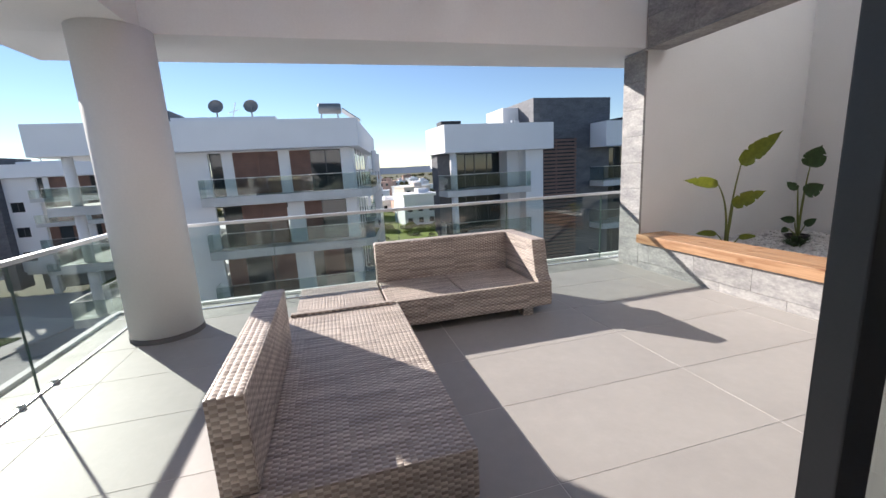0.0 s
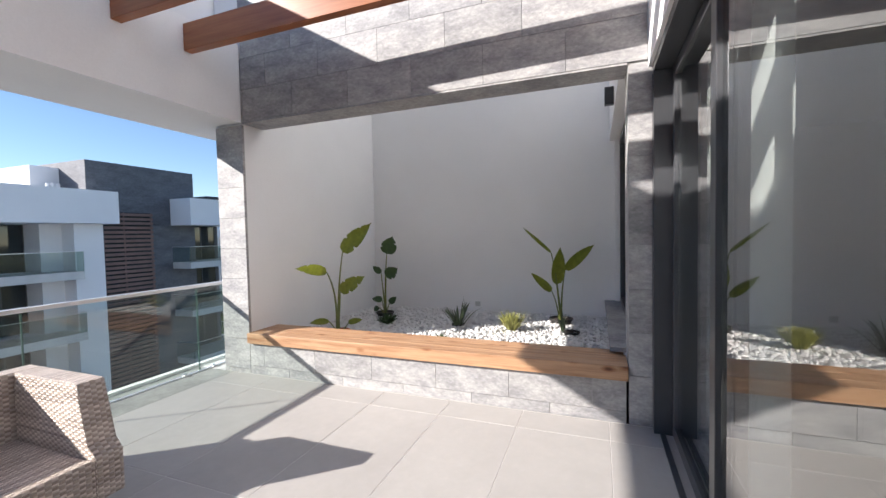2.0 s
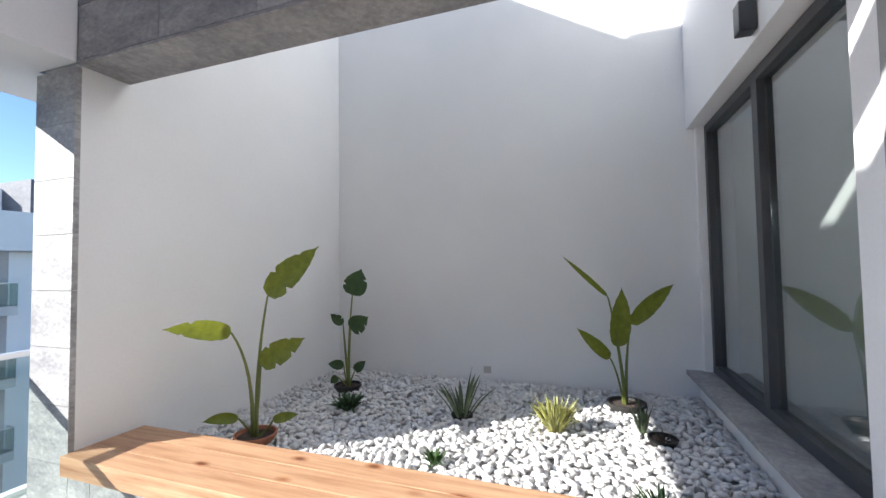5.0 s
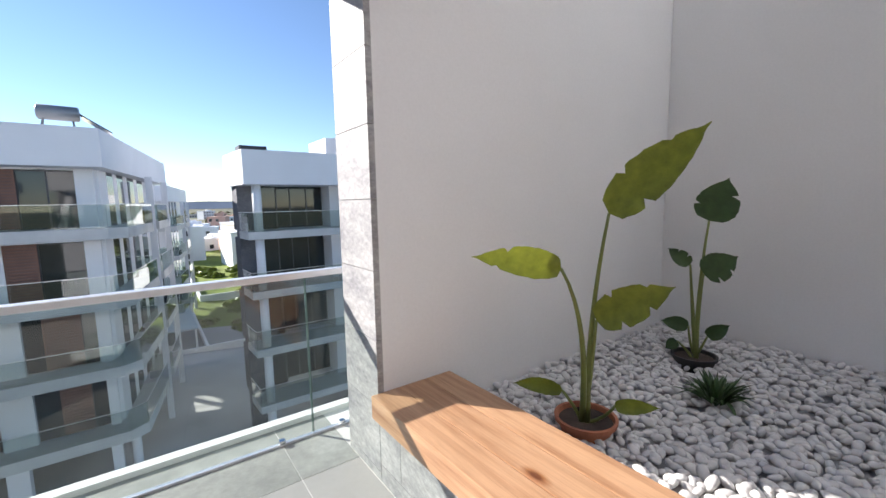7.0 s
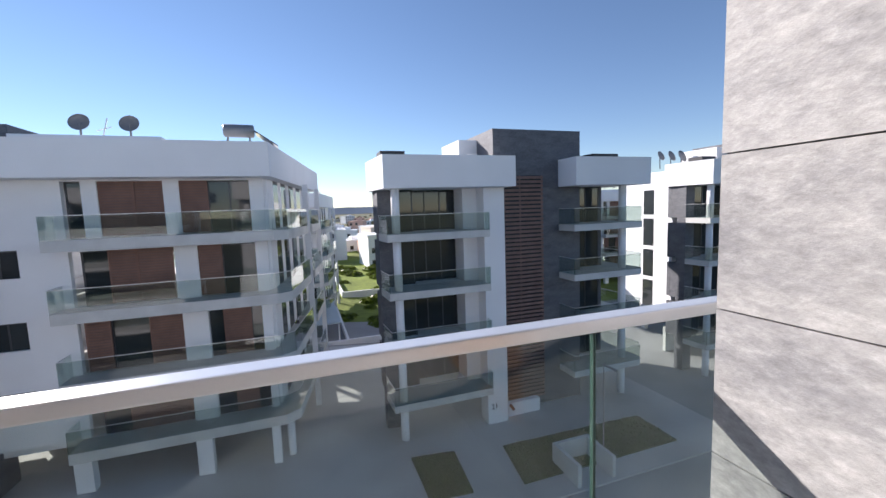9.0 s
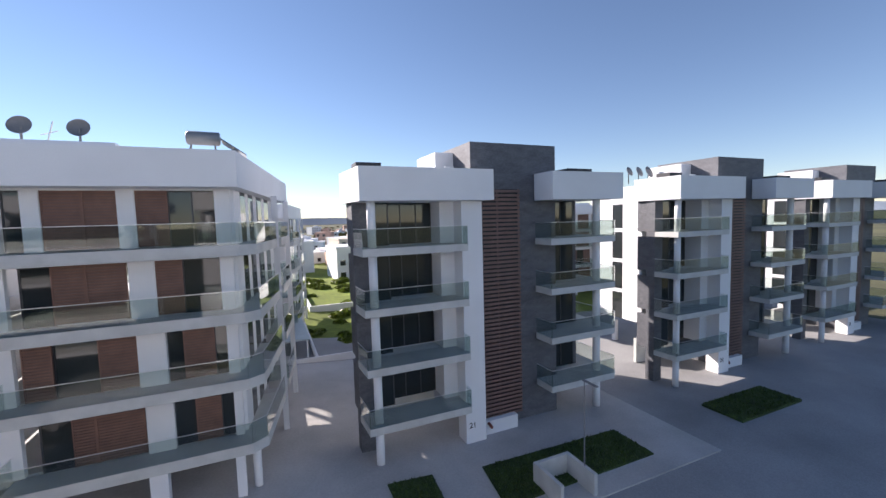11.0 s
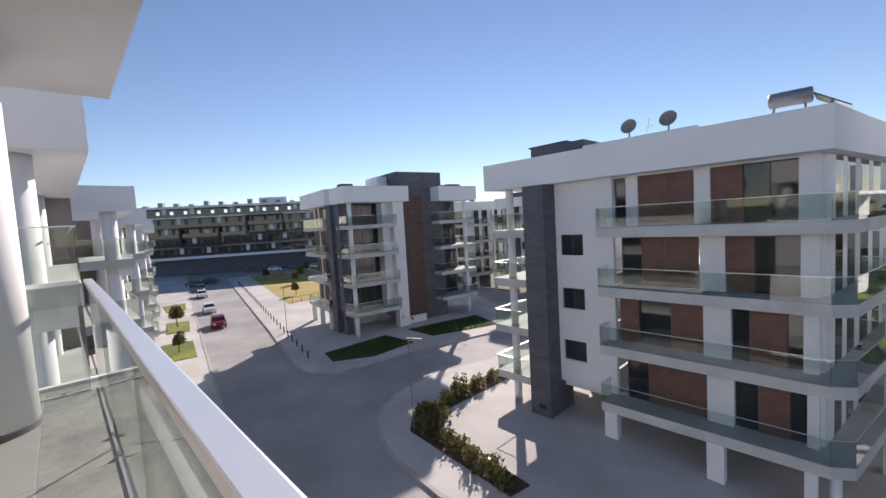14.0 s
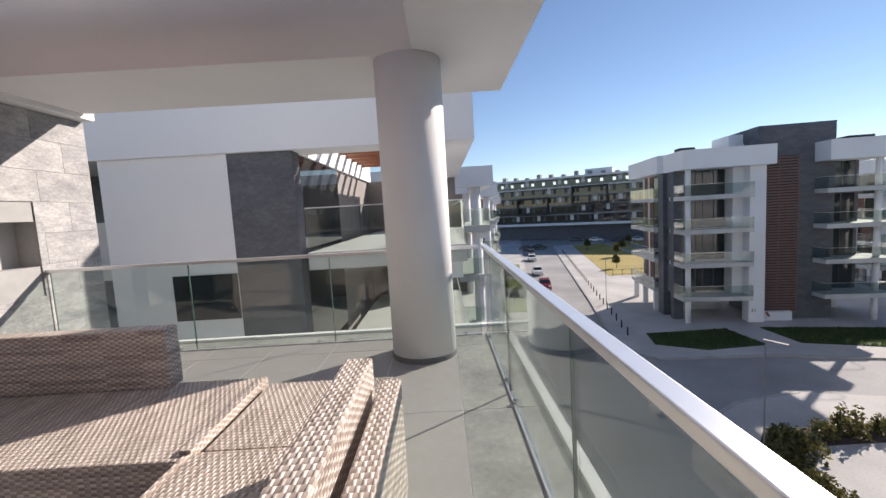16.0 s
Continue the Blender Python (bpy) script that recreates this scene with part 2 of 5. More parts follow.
BLIND = surface("grey_roller_blind", (0.55, 0.56, 0.55), 0.9, 0.04, 1.5, 150, 0.1)
INNER = surface("interior_paint", (0.50, 0.48, 0.46), 0.9, 0.04, 0.6, 50, 0.1)
TREE_BARK = surface("bark", (0.10, 0.075, 0.055), 0.9, 0.25, 3, 30, 0.4)
PLINTH = surface("grey_plinth", (0.16, 0.16, 0.165), 0.7, 0.1, 2, 50, 0.1)


def leaf_mat(name, c, rand=0.35, translucent=0.35):
    m, nt, bsdf, tc = node_mat(name)
    n = noise_of(nt, tc.outputs["Object"], 18, 4, 0.6, (1, 1, 1))
    geo = nt.nodes.new("ShaderNodeNewGeometry")
    col = ramp_of(nt, n, [(0.3, shade(c, 0.75)), (0.7, shade(c, 1.2))])
    col = mixed(nt, col, ramp_of(nt, geo.outputs["Random Per Island"], [(0, (1 - rand,) * 3), (1, (1.15,) * 3)]), 1.0, "MULTIPLY")
    nt.links.new(col, bsdf.inputs["Base Color"])
    bsdf.inputs["Roughness"].default_value = 0.42
    tl = nt.nodes.new("ShaderNodeBsdfTranslucent")
    nt.links.new(col, tl.inputs[0])
    mx = nt.nodes.new("ShaderNodeMixShader")
    mx.inputs[0].default_value = translucent
    nt.links.new(bsdf.outputs[0], mx.inputs[1])
    nt.links.new(tl.outputs[0], mx.inputs[2])
    nt.links.new(mx.outputs[0], nt.nodes["Material Output"].inputs[0])
    return m


LEAF = leaf_mat("banana_leaf", (0.23, 0.27, 0.03))
LEAF_DARK = leaf_mat("deep_green_leaf", (0.05, 0.10, 0.03), 0.3, 0.2)
LEAF_YELLOW = leaf_mat("variegated_leaf", (0.42, 0.42, 0.14))
LEAF_GREY = leaf_mat("aloe_leaf", (0.13, 0.17, 0.09))
SHRUB = leaf_mat("shrub_leaf", (0.17, 0.16, 0.055), 0.6)
STEM = surface("green_stem", (0.17, 0.20, 0.05), 0.5, 0.15, 6, 60, 0.05)


# ---- mesh helpers ----
def box(bm, x0, x1, y0, y1, z0, z1):
    v = [bm.verts.new((x, y, z)) for z in (z0, z1) for x, y in ((x0, y0), (x1, y0), (x1, y1), (x0, y1))]
    for f in ((0, 3, 2, 1), (4, 5, 6, 7), (0, 1, 5, 4), (1, 2, 6, 5), (2, 3, 7, 6), (3, 0, 4, 7)):
        bm.faces.new([v[i] for i in f])
    return v


def prism(bm, poly, z0, z1):
    a = [bm.verts.new((x, y, z0)) for x, y in poly]
    b = [bm.verts.new((x, y, z1)) for x, y in poly]
    bm.faces.new(a[::-1])
    bm.faces.new(b)
    n = len(poly)
    for i in range(n):
        bm.faces.new((a[i], a[(i + 1) % n], b[(i + 1) % n], b[i]))


def tube(bm, pts, radii, seg=8, cap=True):
    rings = []
    for i, p in enumerate(pts):
        p = Vector(p)
        d = (Vector(pts[min(i + 1, len(pts) - 1)]) - Vector(pts[max(i - 1, 0)])).normalized()
        a = d.cross(Vector((0.3, 0.9, 0.1))).normalized()
        b = d.cross(a)
        rings.append([bm.verts.new(p + (a * math.cos(6.2832 * k / seg) + b * math.sin(6.2832 * k / seg)) * radii[i]) for k in range(seg)])
    for r, s in zip(rings, rings[1:]):
        for k in range(seg):
            bm.faces.new((r[k], r[(k + 1) % seg], s[(k + 1) % seg], s[k]))
    if cap:
        bm.faces.new(rings[0][::-1])
        bm.faces.new(rings[-1])


def lathe(bm, cx, cy, profile, seg=32):
    """profile: (radius, z) from the bottom up."""
    rings = [[bm.verts.new((cx + r * math.cos(6.28319 * k / seg), cy + r * math.sin(6.28319 * k / seg), z)) for k in range(seg)] for r, z in profile]
    for r, s in zip(rings, rings[1:]):
        for k in range(seg):
            bm.faces.new((r[k], r[(k + 1) % seg], s[(k + 1) % seg], s[k]))
    bm.faces.new(rings[0][::-1])
    bm.faces.new(rings[-1])


def bevel(bm, w, seg=2):
    bmesh.ops.bevel(bm, geom=list(bm.edges), offset=w, segments=seg, affect="EDGES", profile=0.6)


def mesh_of(name, bm, material, smooth=False):
    bmesh.ops.recalc_face_normals(bm, faces=bm.faces)
    me = bpy.data.meshes.new(name)
    bm.to_mesh(me)
    bm.free()
    me.materials.append(material)
    if smooth:
        for p in me.polygons:
            p.use_smooth = True
    return me


def part(name, bm, material, parent=None, label="", smooth=False, kind=""):
    ob = new(name, mesh_of(name, bm, material, smooth))
    if parent is not None:
        ob.parent = parent
    return tagged(ob, label=label, kind=kind)


SPLIT = {"wall", "tower", "back_of_louvre", "wall_panel", "roof", "window", "post", "roof_box", "wall_ground", "ceiling_slab", "seat", "track", "ledge"}


def boxes(name, material, parent, *dims, label="", bev=0.0, kind=""):
    if len(dims) > 1 and name in SPLIT:
        return [boxes(name, material, parent, d, label=label, bev=bev, kind=kind) for d in dims][0]
    bm = bmesh.new()
    for d in dims:
        box(bm, *d)
    if bev:
        bevel(bm, bev)
    return part(name, bm, material, parent, label, False, kind)


def thing(name, label, category, group="", at=None):
    ob = new(name)
    ob.empty_display_size = 0.1
    if at is not None:
        ob.matrix_world = at
    return tagged(ob, label, category, group)


def structure(name, material, *dims, label="", bev=0.0):
    ob = boxes(name, material, None, *dims, bev=bev)
    return tagged(ob, label, "", "", "structure")


def no_shadow(ob):
    ob.visible_shadow = False
    return ob


# ---- large structure of the terrace ----
structure("floor", GROUT, (-1.3, 5.755, 0.3, 5.98, -0.4, -0.002), (5.755, 9.0, 5.5, 5.98, -0.4, -0.002), label="terrace floor slab with pale grout")
structure("floor_interior", FLOOR, (-1.7, 8.5, -5.5, 0.296, -0.4, -0.004), label="porcelain floor of the room behind")
# unseen tops of the side and stone walls are sized to block the sun
structure("wall_white_side", WHITE, (5.78, 9.1, 5.08, 5.48, -0.4, 6.25), label="white rendered side wall of the planter recess")
# unseen upper part added: its sunlit face bounces light down into the recess
structure("wall_white_back", WHITE, (8.8, 9.1, 0.3, 5.076, -0.4, 9.0), label="white rendered back wall of planter recess, unseen top added for bounce")
structure("wall_stone_upper", JOINT, (5.762, 6.07, 0.69, 5.076, 3.06, 6.3), label="mortar bed of the upper stone wall")
structure("wall_planter", JOINT, (5.762, 5.9, 0.86, 5.076, -0.4, 0.381), label="mortar bed of the planter wall")
structure("pier", JOINT, (5.762, 6.05, 0.35, 0.84, -0.4, 3.056), label="grey pier between sliding door and planter")
structure("wall_white_over_door", WHITE, (-1.75, 5.758, 0.3, 0.686, 3.0, 5.6), label="white rendered wall above the sliding door")
# also carried up out of view as an added reflector for the recess
structure("wall_over_window", WHITE, (6.075, 8.796, 0.3, 0.90, 3.04, 9.0), label="white wall above the planter window, unseen top added for bounce")
structure("wall_under_window", WHITE, (6.055, 8.796, 0.3, 0.86, -0.4, 0.53), label="white wall under the planter window")
structure("window_sill", GREY_TILE, (6.06, 8.796, 0.62, 0.98, 0.534, 0.575), label="grey stone window sill", bev=0.004)
structure("wall_beside_window", WHITE, (8.72, 8.796, 0.3, 0.83, 0.58, 3.036), (6.055, 6.25, 0.3, 0.83, 0.58, 3.036), label="white reveals of the planter window")
structure("wall_facade_left", JOINT, (-1.75, -0.92, 0.2, 0.50, -11, 2.996), (-0.3, 0.3, 0.2, 0.50, -0.4, 2.996), (-0.916, -0.304, 0.2, 0.50, -0.4, 1.15), (-0.916, -0.304, 0.2, 0.50, 1.68, 2.996), label="stone-clad facade with a small niche")
structure("niche_back", INNER, (-0.92, -0.3, 0.1, 0.25, 1.1, 1.7), label="pale back of the small wall niche")
structure("room_walls", INNER, (-1.9, -1.6, -5.5, 0.19, -0.4, 3.0), (8.9, 9.1, -5.5, 0.29, -0.4, 3.0), (-1.9, 9.1, -5.8, -5.5, -0.4, 3.0), label="plain walls of the room behind the glass")
structure("room_ceiling", INNER, (-1.9, 9.1, -5.8, 0.29, 3.004, 3.3), label="plain ceiling of the room behind the glass")
# roof ring of beams round the open pergola
structure("beam_front", WHITE, (-1.60, 5.757, 5.09, 5.46, 3.06, 3.98), (-1.60, 5.757, 5.46, 5.50, 3.06, 3.3), (-1.60, 9.0, 5.50, 6.15, 3.06, 4.80), label="white rendered front roof beam")
structure("beam_front_bed", DARKMETAL, (-0.2, 5.757, 5.462, 5.498, 3.3, 3.93), label="dark gutter behind the pergola ends")
structure("beam_side", WHITE, (-1.60, -0.20, 0.69, 5.086, 3.06, 4.80), label="white rendered side roof beam")
structure("roof_slab", WHITE, (-1.75, 9.1, -6.0, 0.296, 3.32, 3.6), label="roof over the room")
structure("building_below", WHITE_B, (-1.25, 9.0, -6.0, 5.4, -11.2, -0.45), label="white storeys under the terrace")
structure("slab_edge", WHITE, (-1.35, 9.0, 5.984, 6.06, -0.45, 0.03), (-1.38, -1.304, 0.3, 5.98, -0.45, 0.03), label="white edge of the terrace slab")


def stone_course(name, parent, axis, plane, u0, u1, z0, z1, length, thick, material, shift):
    """One course of tiles on a wall; axis is the wall's normal axis."""
    u = u0 - shift
    while u < u1 - 0.01:
        a, b = max(u, u0), min(u + length, u1)
        u += length
        if b - a < 0.03:
            continue
        bm = bmesh.new()
        g = 0.002
        if axis == "x":
            box(bm, plane, plane + thick, a + g, b - g, z0 + g, z1 - g)
        else:
            box(bm, a + g, b - g, plane - thick, plane, z0 + g, z1 - g)
        part("tile", bm, material, parent)


wall_tiles = thing("stone_cladding", "grey slate-look tiles in running bond on the wall above the planter", "stone cladding")
pillar_tiles = thing("stone_cladding", "grey slate-look tiles stacked up the end of the white wall", "stone cladding")
planter_tiles = thing("stone_cladding", "grey slate-look tiles on the planter front, under the timber seat", "stone cladding")
pier_tiles = thing("stone_cladding", "grey slate-look tiles on the pier beside the sliding door", "stone cladding")
facade_tiles = thing("stone_cladding", "pale grey stone tiles on the facade beside the glass rail", "stone cladding")
H = 0.372
for i in range(9):
    stone_course("tile", wall_tiles, "x", 5.745, 0.69, 5.076, 3.06 + i * H, min(6.3, 3.06 + (i + 1) * H), 0.745, 0.015, GREY_TILE, 0.37 * (i % 2) + 0.1)
bm = bmesh.new()
box(bm, 5.745, 6.08, 0.845, 5.076, 3.04, 3.057)
part("tile", bm, GREY_TILE, wall_tiles, "grey tile soffit under the stone wall")
for i in range(9):
    stone_course("tile", pillar_tiles, "x", 5.745, 5.078, 5.50, -0.03 + 0.083 + (i - 1) * H, min(3.055, 0.053 + i * H), 0.6, 0.035, GREY_TILE, 0)
for i in range(9):
    stone_course("tile", pillar_tiles, "y", 5.50, 5.785, 8.9, 0.053 + (i - 1) * H, min(3.055, 0.053 + i * H), 0.745, 0.018, GREY_TILE, 0.37 * (i % 2))
for z0, z1, s in ((0.0, 0.105, 0.1), (0.105, 0.381, 0.47)):
    stone_course("tile", planter_tiles, "x", 5.745, 0.86, 5.076, z0, z1, 0.745, 0.016, GREY_TILE, s)
for i in range(9):
    stone_course("tile", pier_tiles, "x", 5.745, 0.36, 0.84, max(0, 0.053 + (i - 1) * H), min(3.05, 0.053 + i * H), 0.6, 0.016, GREY_TILE, 0)
    z0, z1 = max(0, 0.053 + (i - 1) * H), min(2.99, 0.053 + i * H)
    if z1 < 1.16 or z0 > 1.6:
        stone_course("tile", facade_tiles, "y", 0.516, -1.76, 0.3, z0, z1, 0.745, 0.015, GREY_TILE, 0.37 * (i % 2))
    else:
        stone_course("tile", facade_tiles, "y", 0.516, -1.76, -0.92, z0, z1, 0.745, 0.015, GREY_TILE, 0.37 * (i % 2))
        stone_course("tile", facade_tiles, "y", 0.516, -0.30, 0.3, z0, z1, 0.745, 0.015, GREY_TILE, 0.3)

# floor tiles
floor_thing = bpy.data.objects["floor"]
xs = [-0.98, -0.6, 0.9, 2.4, 3.9, 5.4, 5.742]
ys = [0.32, 1.0, 1.74, 2.46, 3.2, 3.94, 4.68, 5.36]
for x0, x1 in zip(xs, xs[1:]):
    for y0, y1 in zip(ys, ys[1:]):
        boxes("tile", FLOOR, floor_thing, (x0 + 0.003, x1 - 0.003, y0 + 0.003, y1 - 0.003, -0.011, 0.0))
for x0, x1 in zip([-1.28, -0.6, 0.9, 2.4, 3.9, 5.4], [-0.6, 0.9, 2.4, 3.9, 5.4, 5.742]):
    boxes("tile", FLOOR_EDGE, floor_thing, (x0 + 0.002, x1 - 0.002, 5.362, 5.975, -0.011, 0.0))
for y0, y1 in zip(ys, ys[1:]):
    boxes("tile", FLOOR_EDGE, floor_thing, (-1.28, -0.984, y0 + 0.002, y1 - 0.002, -0.011, 0.0))

# column
column = thing("column", "round white rendered column with a thin grey foot", "column", at=pose(-0.43, 5.02, 0))
bm = bmesh.new()
lathe(bm, 0, 0, [(0.342, 0.055), (0.342, 3.058)], 64)
shaft = part("shaft", bm, WHITE, column)
for p in shaft.data.polygons:
    p.use_smooth = len(p.vertices) == 4
bm = bmesh.new()
lathe(bm, 0, 0, [(0.35, 0.0), (0.35, 0.05), (0.342, 0.056)], 64)
part("foot", bm, PLINTH, column, "grey tiled foot")

# pergola
for i in range(8):
    x = 5.10 - 0.68 * i
    bm = bmesh.new()
    v = box(bm, x - 0.045, x + 0.045, 0.688, 5.088, 3.625, 3.90)
    for q in v:
        if q.co.y < 2:
            q.co.x += 0.08
            q.co.z += 0.05
    bevel(bm, 0.003)
    tagged(part("pergola_beam", bm, PERGOLA), "red-brown stained timber pergola beam under open sky", "pergola beam", "pergola beams over the terrace")


# ---- glass rails ----
def glass_rail(name, along, fixed, stops, label, group):
    ob = thing(name, label, "glass railing", group)

    def place(u0, u1, v0, v1, z0, z1):
        return (u0, u1, fixed + v0, fixed + v1, z0, z1) if along == "x" else (fixed + v0, fixed + v1, u0, u1, z0, z1)
    boxes("handrail", STEEL, ob, place(stops[0] - 0.03, stops[-1], -0.034, 0.034, 1.06, 1.10), bev=0.006)
    boxes("channel", STEEL, ob, place(stops[0], stops[-1], -0.016, 0.016, 0.0, 0.012))
    for a, b in zip(stops, stops[1:]):
        pane = boxes("pane", GLASS, ob, place(a + 0.006, b - 0.006, -0.0075, 0.0075, 0.016, 1.058))
        boxes("edge", GLASS_EDGE, pane, place(a + 0.002, a + 0.005, -0.0075, 0.0075, 0.016, 1.058))
        boxes("edge", GLASS_EDGE, pane, place(b - 0.005, b - 0.002, -0.0075, 0.0075, 0.016, 1.058))
        for u in (a + 0.2, b - 0.2) if b - a > 1 else ():
            boxes("clamp", CHROME, ob, place(u - 0.018, u + 0.018, -0.018, 0.018, 0.012, 0.034), bev=0.003)
    return ob


glass_rail("glass_railing", "x", 5.77, [-1.0, 0.65, 2.30, 3.95, 5.60, 7.25, 8.9], "frameless glass railing with a slim metal handrail along the terrace front", "terrace railings")
glass_rail("glass_railing", "y", -0.98, [0.54, 2.2, 3.9, 5.70], "frameless glass railing with a slim metal handrail on the terrace side", "terrace railings")

# ---- sliding door ----
door = thing("sliding_door", "tall anthracite aluminium sliding glass door, half open", "sliding door")
boxes("frame", FRAME, door, (0.3, 5.70, 0.34, 0.66, 2.93, 2.996), (5.64, 5.757, 0.34, 0.66, 0.0, 2.926))
boxes("track", FRAME, door, (0.3, 5.64, 0.38, 0.42, -0.01, 0.012), (0.3, 5.64, 0.48, 0.52, -0.01, 0.012), (0.3, 5.64, 0.58, 0.62, -0.01, 0.012))


def door_leaf(x0, x1, y, handle):
    leaf = boxes("leaf", FRAME, door, (x0, x0 + 0.085, y - 0.03, y + 0.03, 0.015, 2.925), (x1 - 0.085, x1, y - 0.03, y + 0.03, 0.015, 2.925),
                 (x0 + 0.085, x1 - 0.085, y - 0.03, y + 0.03, 0.015, 0.11), (x0 + 0.085, x1 - 0.085, y - 0.03, y + 0.03, 2.84, 2.925), bev=0.004)
    no_shadow(boxes("pane", GLASS_WIN, leaf, (x0 + 0.087, x1 - 0.087, y - 0.008, y + 0.008, 0.112, 2.838)))
    if handle:
        boxes("handle", CHROME, leaf, (x0 + 0.035, x0 + 0.05, y + 0.031, y + 0.042, 1.2, 1.36), bev=0.004, label="slim steel pull handle")


door_leaf(2.22, 4.05, 0.60, True)
door_leaf(4.1, 5.63, 0.50, False)
blind = thing("roller_blind", "pale grey roller blind behind the sliding door", "roller blind")
boxes("cloth", BLIND, blind, (4.15, 5.6, 0.30, 0.305, 0.06, 2.95))
for cx in (2.9, 2.96):
    bm = bmesh.new()
    tube(bm, [(cx, 0.27, 0.9), (cx, 0.27, 2.9)], [0.006, 0.006], 6)
    part("chain", bm, STEEL, blind, "pale bead chain")
window = thing("planter_window", "dark framed window with a pale roller blind over the planter", "window")
boxes("frame", FRAME, window, (6.26, 6.34, 0.66, 0.76, 0.58, 3.03), (8.635, 8.715, 0.66, 0.76, 0.58, 3.03), (6.34, 8.635, 0.66, 0.76, 0.58, 0.66), (6.34, 8.635, 0.66, 0.76, 2.95, 3.03), (7.42, 7.52, 0.66, 0.76, 0.66, 2.95), bev=0.004)
no_shadow(boxes("pane", GLASS_WIN, window, (6.342, 7.418, 0.70, 0.712, 0.662, 2.948)))
no_shadow(boxes("pane", GLASS_WIN, window, (7.522, 8.633, 0.70, 0.712, 0.662, 2.948)))
boxes("roller_blind", BLIND, window, (6.3, 8.7, 0.52, 0.53, 0.585, 3.03))
sconce = boxes("wall_light", FRAME, None, (6.94, 7.04, 0.903, 1.0, 3.08, 3.27), bev=0.008)
tagged(sconce, "small dark box wall light on the white wall", "wall light")
socket = boxes("wall_socket", surface("grey_plastic", (0.5, 0.5, 0.49), 0.5, 0.03, 5, 60, 0.0), None, (8.785, 8.799, 3.0, 3.09, 0.39, 0.47), bev=0.003)
tagged(socket, "grey weatherproof socket low on the white wall", "wall socket")

# added cloth, unseen in the room: brightens the dim view through the pane
curtain = thing("curtain", "beige curtain added behind the sliding door to lighten the pane", "curtain")
bm = bmesh.new()
prev = None
for i in range(90):
    x = 1.9 + 2.6 * i / 89
    y = -0.45 + 0.035 * math.sin(i * 0.9) + 0.015 * math.sin(i * 0.37)
    q = (bm.verts.new((x, y, 0.02)), bm.verts.new((x, y, 2.98)))
    if prev:
        bm.faces.new((prev[0], q[0], q[1], prev[1]))
    prev = q
part("cloth", bm, surface("beige_curtain", (0.44, 0.40, 0.36), 0.95, 0.05, 2, 120, 0.1), curtain, smooth=True)

# ---- bench ----
bench = thing("bench", "knotty pine plank seat on top of the planter wall", "bench")
for i, (a, b) in enumerate(((5.70, 5.87), (5.873, 6.045), (6.048, 6.22))):
    boxes("plank", BENCH, bench, (a, b, 0.845, 5.074, 0.385, 0.51), bev=0.006)


# ---- wicker furniture ----
def sofa_legs(ob, spots):
    for x, y in spots:
        boxes("foot", WICKER, ob, (x - 0.06, x + 0.06, y - 0.06, y + 0.06, 0.0, 0.1), bev=0.006)


chaise = thing("wicker_chaise", "long taupe wicker chaise without cushions, with a low side back", "wicker chaise")
boxes("seat", WICKER, chaise, (0.92, 1.95, 1.69, 3.91, 0.10, 0.36), bev=0.012)
boxes("backrest", WICKER, chaise, (0.88, 1.03, 1.73, 3.25, 0.362, 0.80), bev=0.014)
boxes("slat", WICKER, chaise, (0.97, 1.90, 3.865, 3.93, 0.362, 0.385), bev=0.006)
sofa_legs(chaise, [(1.0, 1.8), (1.8, 1.8), (1.0, 3.75), (1.8, 3.75)])
table = thing("wicker_corner_table", "low square taupe wicker corner table between the sofas", "corner table")
boxes("top", WICKER, table, (1.0, 1.84, 3.96, 4.86, 0.10, 0.345), bev=0.012)
sofa_legs(table, [(1.1, 4.06), (1.74, 4.06), (1.1, 4.76), (1.74, 4.76)])
sofa = thing("wicker_sofa", "taupe wicker sofa without cushions, with one arm", "wicker sofa")
boxes("seat", WICKER, sofa, (1.86, 2.64, 3.92, 4.74, 0.12, 0.35), (2.66, 3.46, 3.92, 4.74, 0.12, 0.35), bev=0.012)
boxes("front_rail", WICKER, sofa, (1.88, 3.46, 3.895, 3.918, 0.10, 0.365), bev=0.006)
boxes("backrest", WICKER, sofa, (1.85, 3.62, 4.745, 4.885, 0.10, 0.80), bev=0.014)
boxes("back_panel", WICKER, sofa, (1.90, 3.60, 4.93, 5.03, 0.12, 0.70), (1.95, 2.05, 4.88, 4.935, 0.2, 0.3), (3.4, 3.5, 4.88, 4.935, 0.2, 0.3), bev=0.01)
bm = bmesh.new()
prof = [(3.90, 0.10), (4.742, 0.10), (4.742, 0.80), (4.05, 0.80), (3.98, 0.42), (3.90, 0.37)]
a = [bm.verts.new((3.465, y, z)) for y, z in prof]
b = [bm.verts.new((3.62, y, z)) for y, z in prof]
bm.faces.new(a)
bm.faces.new(b[::-1])
for i in range(6):
    bm.faces.new((a[i], b[i], b[(i + 1) % 6], a[(i + 1) % 6]))
bevel(bm, 0.012)
part("arm", bm, WICKER, sofa)
sofa_legs(sofa, [(1.96, 4.0), (3.36, 4.0), (1.96, 4.6), (3.36, 4.6)])


